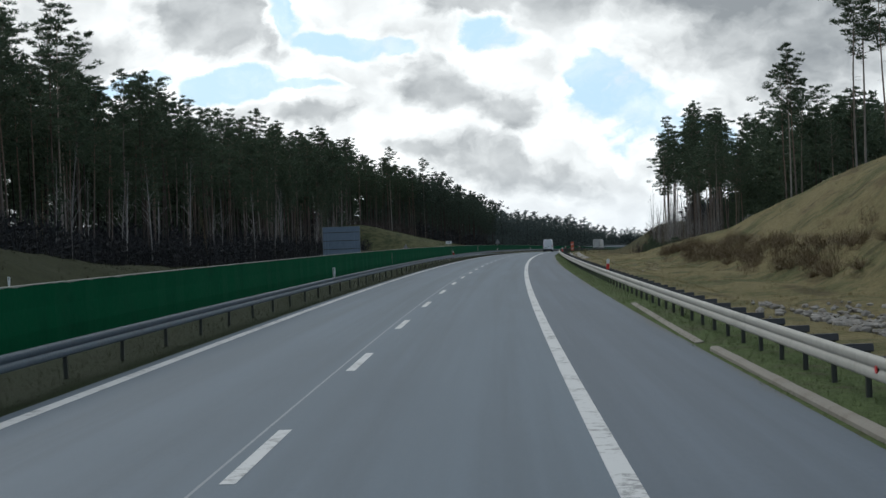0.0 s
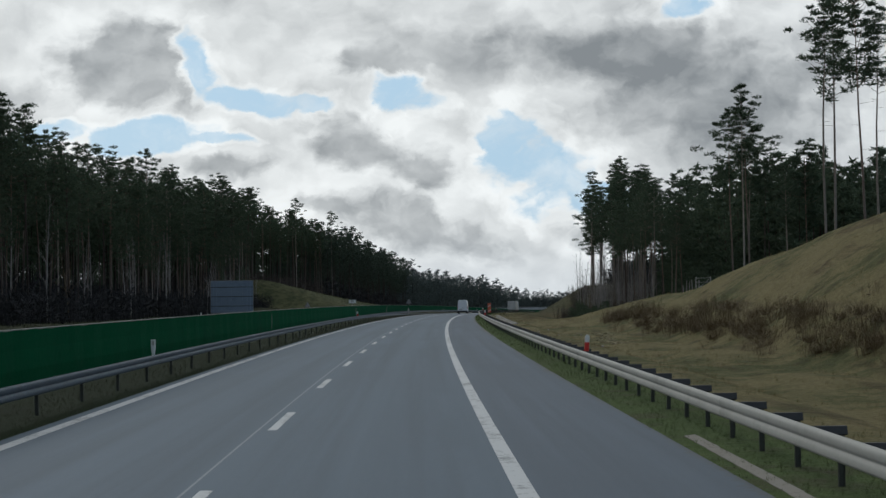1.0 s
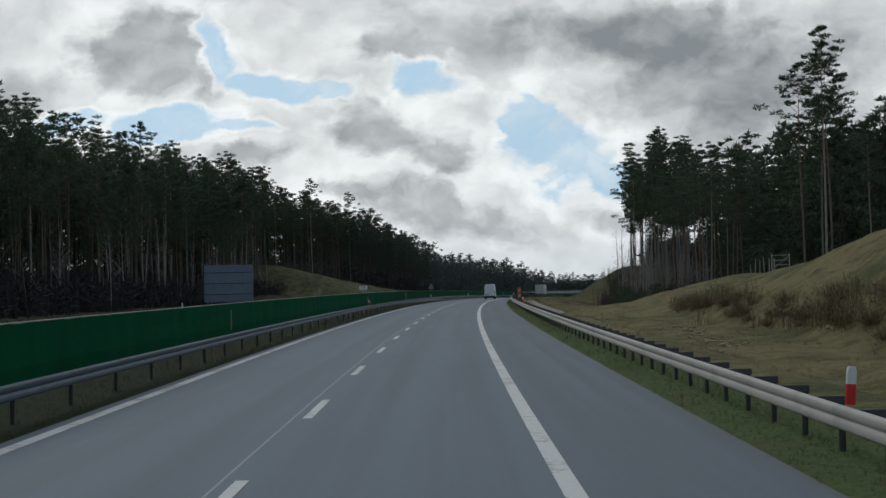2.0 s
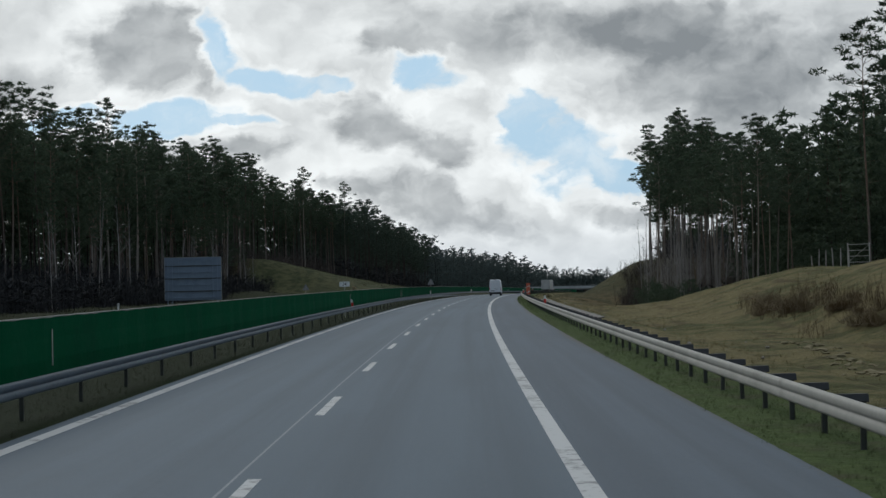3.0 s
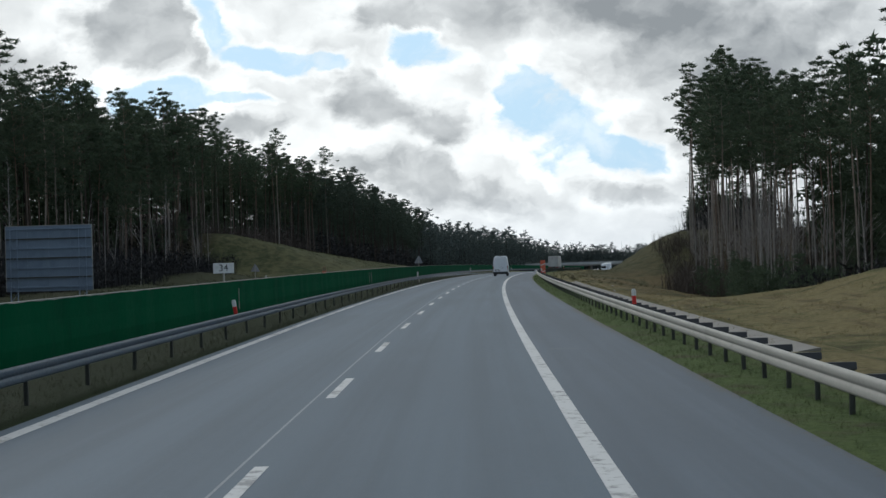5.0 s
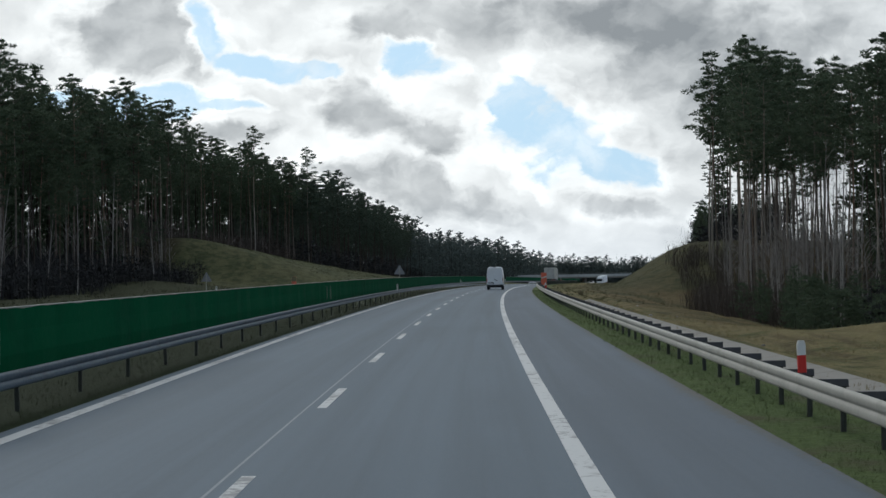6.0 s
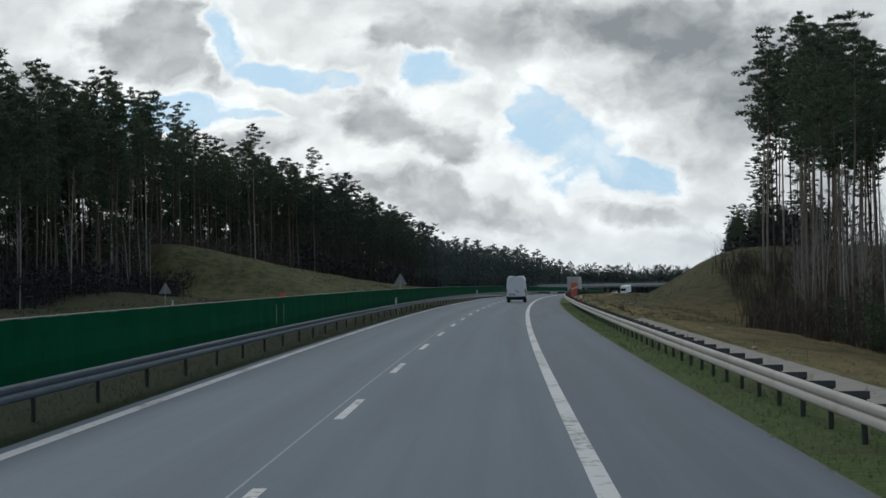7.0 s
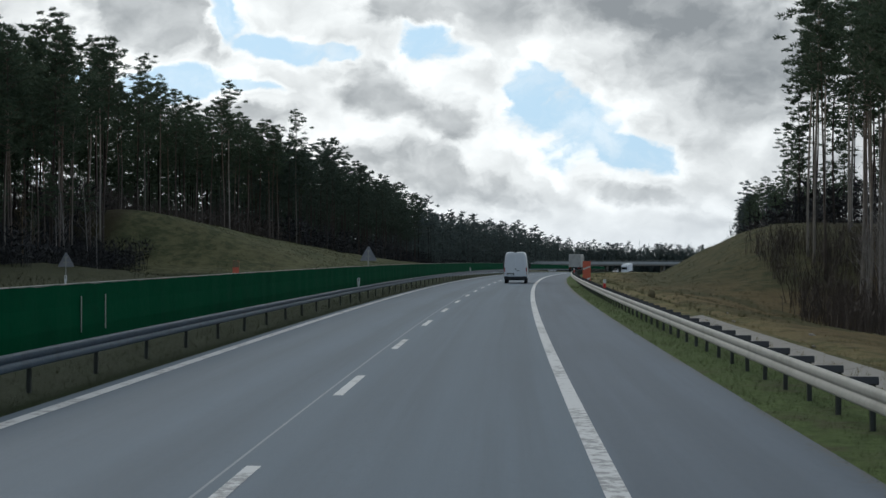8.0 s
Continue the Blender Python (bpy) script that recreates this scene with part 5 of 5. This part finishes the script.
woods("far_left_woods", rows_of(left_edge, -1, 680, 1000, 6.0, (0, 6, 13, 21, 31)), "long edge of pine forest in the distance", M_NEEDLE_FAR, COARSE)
woods("far_right_woods", rows_of(right_edge, 1, 345, 480, 6.0, (0, 6, 13)), "pine forest beyond the farther mound", M_NEEDLE, MID)
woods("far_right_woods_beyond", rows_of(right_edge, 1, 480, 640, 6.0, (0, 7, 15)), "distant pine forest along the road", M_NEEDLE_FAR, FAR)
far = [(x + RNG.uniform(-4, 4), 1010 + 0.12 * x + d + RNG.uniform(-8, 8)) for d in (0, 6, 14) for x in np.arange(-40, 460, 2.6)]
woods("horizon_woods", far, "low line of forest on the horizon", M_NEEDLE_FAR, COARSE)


# ---- undergrowth and bare saplings ----
FAR_FOOT = far
def brush_cloud(n, height):
    """Upright thin bare stems and side twigs of thicket, in a clump one unit wide."""
    f = np.concatenate([RNG.uniform(-0.5, 0.5, (n, 2)), np.zeros((n, 1))], 1)
    d = np.concatenate([RNG.normal(0, 0.16, (n, 2)), np.ones((n, 1))], 1) * RNG.uniform(0.45, 1.05, (n, 1)) * height
    side = np.concatenate([RNG.normal(size=(n, 2)), np.zeros((n, 1))], 1)
    side *= 0.010 / np.linalg.norm(side, axis=1)[:, None]
    v = [np.stack([f - side, f + side, f + d], 1)]
    for k in range(4):
        m = f + d * RNG.uniform(0.3, 0.9, (n, 1))
        w = np.concatenate([RNG.normal(0, 0.13, (n, 2)), RNG.uniform(0.04, 0.26, (n, 1))], 1)
        v.append(np.stack([m - side * 0.6, m + side * 0.6, m + w], 1))
    return np.concatenate(v).reshape(-1, 3)


def undergrowth(name, places, hmin, hmax, mat, label, stems=26, leaves=0):
    g = Geo()
    for k in range(5):
        v = brush_cloud(stems, 1.0)
        if leaves:
            v = np.concatenate([v, leaf_cloud(RNG, np.array((0, 0, 0.38)), np.array((0.5, 0.5, 0.42)), leaves, 0.10)])
        p = np.array(places[k::5])
        z = over_ground(p[:, 0], p[:, 1]) - 0.1
        scatter(g, np.stack([p[:, 0], p[:, 1], z], -1), RNG.uniform(hmin, hmax, len(p)), RNG.uniform(0, 6.28, len(p)), (v, np.arange(len(v)).reshape(-1, 3)))
    tagged(new(name, g.mesh(name, mat)), label, "undergrowth", kind="stuff")


# brush colour lowered to carry the shade between the trunks
M_BRUSH = leaf("shade_dark_brush", (0.026, 0.028, 0.031), (0.042, 0.041, 0.042), thin=0)
M_THICKET = leaf("grey_thicket", (0.066, 0.055, 0.048), (0.112, 0.094, 0.082), thin=0)
undergrowth("hill_undergrowth", rows_of(left_edge, -1, 386, 500, 3.0, (4, 9, 15, 24, 36)), 3.0, 7.0, M_THICKET, "grey-brown undergrowth between the trunks on the hill", 26, 30)
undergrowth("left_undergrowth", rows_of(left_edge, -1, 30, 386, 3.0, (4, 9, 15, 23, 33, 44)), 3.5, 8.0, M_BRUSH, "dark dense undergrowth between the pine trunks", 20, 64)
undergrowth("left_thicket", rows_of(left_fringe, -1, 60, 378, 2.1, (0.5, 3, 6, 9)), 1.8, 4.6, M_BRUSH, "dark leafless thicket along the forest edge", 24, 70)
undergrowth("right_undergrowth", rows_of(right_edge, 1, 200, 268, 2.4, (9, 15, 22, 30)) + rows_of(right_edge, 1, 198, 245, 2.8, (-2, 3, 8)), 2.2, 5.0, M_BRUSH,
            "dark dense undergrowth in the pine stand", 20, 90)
undergrowth("right_thicket", rows_of(right_front, 1, 226, 290, 2.2, (0.5, 3.0, 6.0, 9.0)) + rows_of(right_front, 1, 290, 324, 2.0, (1.0, 3.5, 6.0, 8.5, 11.0)), 1.6, 3.8, M_THICKET, "grey-brown leafless thicket in front of the pines", 34, 0)
undergrowth("tall_thicket", rows_of(right_edge, 1, 246, 318, 2.2, (3, 7, 11)), 3.0, 6.5, M_THICKET, "tall brown leafless thicket between the pine trunks", 46, 0)
undergrowth("far_thicket", rows_of(left_edge, -1, 480, 1000, 5.0, (1, 8, 16)) + rows_of(right_edge, 1, 345, 640, 5.0, (1, 8)), 4.0, 8.0, M_BRUSH,
            "dark thicket under the distant forest edge", 12, 70)


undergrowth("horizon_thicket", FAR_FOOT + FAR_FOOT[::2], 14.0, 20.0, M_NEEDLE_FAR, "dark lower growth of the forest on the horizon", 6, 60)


def sapling_shape(seed, height):
    rng = np.random.default_rng(seed)
    g = Geo()
    b = rng.uniform(-0.8, 0.8, 2)
    line = [(b[0] * t * t, b[1] * t * t, -0.2 + height * t) for t in (0, 0.3, 0.6, 0.85, 1)]
    g.tube(line, [height * 0.0062, height * 0.0052, height * 0.004, height * 0.0022, 0.004], 5, False)
    for i in range(26):
        t = rng.uniform(0.3, 0.98)
        a, l = rng.uniform(0, math.tau), height * 0.13 * rng.uniform(0.4, 1.1) * (1.15 - t)
        x0, y0 = b * t * t
        p1 = (x0 + math.cos(a) * l, y0 + math.sin(a) * l, t * height + l * 1.3)
        g.tube([(x0, y0, t * height), p1], [height * 0.0018, 0.006], 3, False)
        for j in range(3):
            c = a + rng.uniform(-0.9, 0.9)
            g.tube([p1, (p1[0] + math.cos(c) * l * 0.6, p1[1] + math.sin(c) * l * 0.6, p1[2] + l * rng.uniform(0.2, 0.8))], [0.008, 0.004], 3, False)
    return g


SAPLINGS = [sapling_shape(300 + k, (9, 11, 12.5, 7.5, 10)[k]).mesh("stem", M_TWIG if k == 3 else M_BIRCH, True) for k in range(5)]
n = 0
for x, y in rows_of(right_front, 1, 222, 292, 3.2, (2.5, 5.0, 7.5, 10.0), 1.5) + rows_of(left_fringe, -1, 90, 375, 15.0, (1.0, 5.0), 1.5):
    root = thing("bare_sapling", pose(x, y, float(over_ground(x, y)), RNG.uniform(-3, 3), RNG.uniform(-3, 3), RNG.uniform(0, 360)),
                 "thin bare leafless sapling with pale stem at the forest edge", "tree", "bare saplings")
    part("stem", SAPLINGS[n % 5], None, root)
    n += 1


YOUNG = []
for k in range(3):
    tr, cr = pine_shape(940 + k, (3.0, 2.4, 3.6)[k], 0.05, (1.1, 1.0, 1.2)[k], 40, 34, 0.14, True, 5, 0.65)
    YOUNG.append((tr.mesh("trunk", M_BARK_DARK, True), cr.mesh("crown", M_NEEDLE)))
for i, (o, y) in enumerate(((17.0, 214.0), (18.4, 212.0), (20.4, 211.5), (22.5, 210.5))):
    root = thing("young_pine", stand(o, y, float(terrain(o, y)) - 0.05, 50 * i), "dark green bushy young pine at the edge of the thicket", "tree", "young pines")
    part("trunk", YOUNG[i % 3][0], None, root)
    part("crown", YOUNG[i % 3][1], None, root)


def shrub(o, y, r, seed, label):
    """A bare brown bush: many thin twigs from one foot."""
    rng = np.random.default_rng(seed)
    g = Geo()
    v = []
    for i in range(210):
        a, e = rng.uniform(0, math.tau), rng.uniform(0.25, 1.35)
        l = r * rng.uniform(0.6, 1.15)
        f = np.array((math.cos(a), math.sin(a), 0)) * rng.uniform(0, 0.5) * r
        d = np.array((math.cos(a) * math.cos(e), math.sin(a) * math.cos(e), math.sin(e) * 0.75))
        side = np.cross(d, (0, 0, 1.0)) * 0.012
        tip = f + d * l
        v += [f - side, f + side, tip]
        for j in range(3):
            m = f + d * l * rng.uniform(0.4, 0.9)
            w = d + rng.normal(size=3) * 0.6
            v += [m - side * 0.7, m + side * 0.7, m + w * l * 0.35]
    v = np.array(v)
    g.add(v, np.arange(len(v)).reshape(-1, 3).tolist())
    root = thing("shrub", stand(o, y, float(terrain(o, y)) - 0.05), label, "shrub", "bare shrubs")
    part("branchwork", g, M_TWIG, root)


for i in range(72):
    y = 48 + i * 1.25 + random.uniform(-2, 2)
    shrub(14.1 + random.uniform(-1.1, 1.3), y, random.uniform(0.45, 1.0), 500 + i, "bare brown leafless bush in the dry grass of the slope")
spots = [(float(at(o, y)[0]), float(at(o, y)[1])) for o, y in zip(RNG.normal(14.2, 0.8, 260), RNG.uniform(46, 140, 260)) if math.sin(y * 0.21) + math.sin(y * 0.083 + o) > -0.7]
undergrowth("slope_brush", spots, 0.5, 1.25, M_TWIG, "low leafless brown brush in a band along the slope", 26, 10)
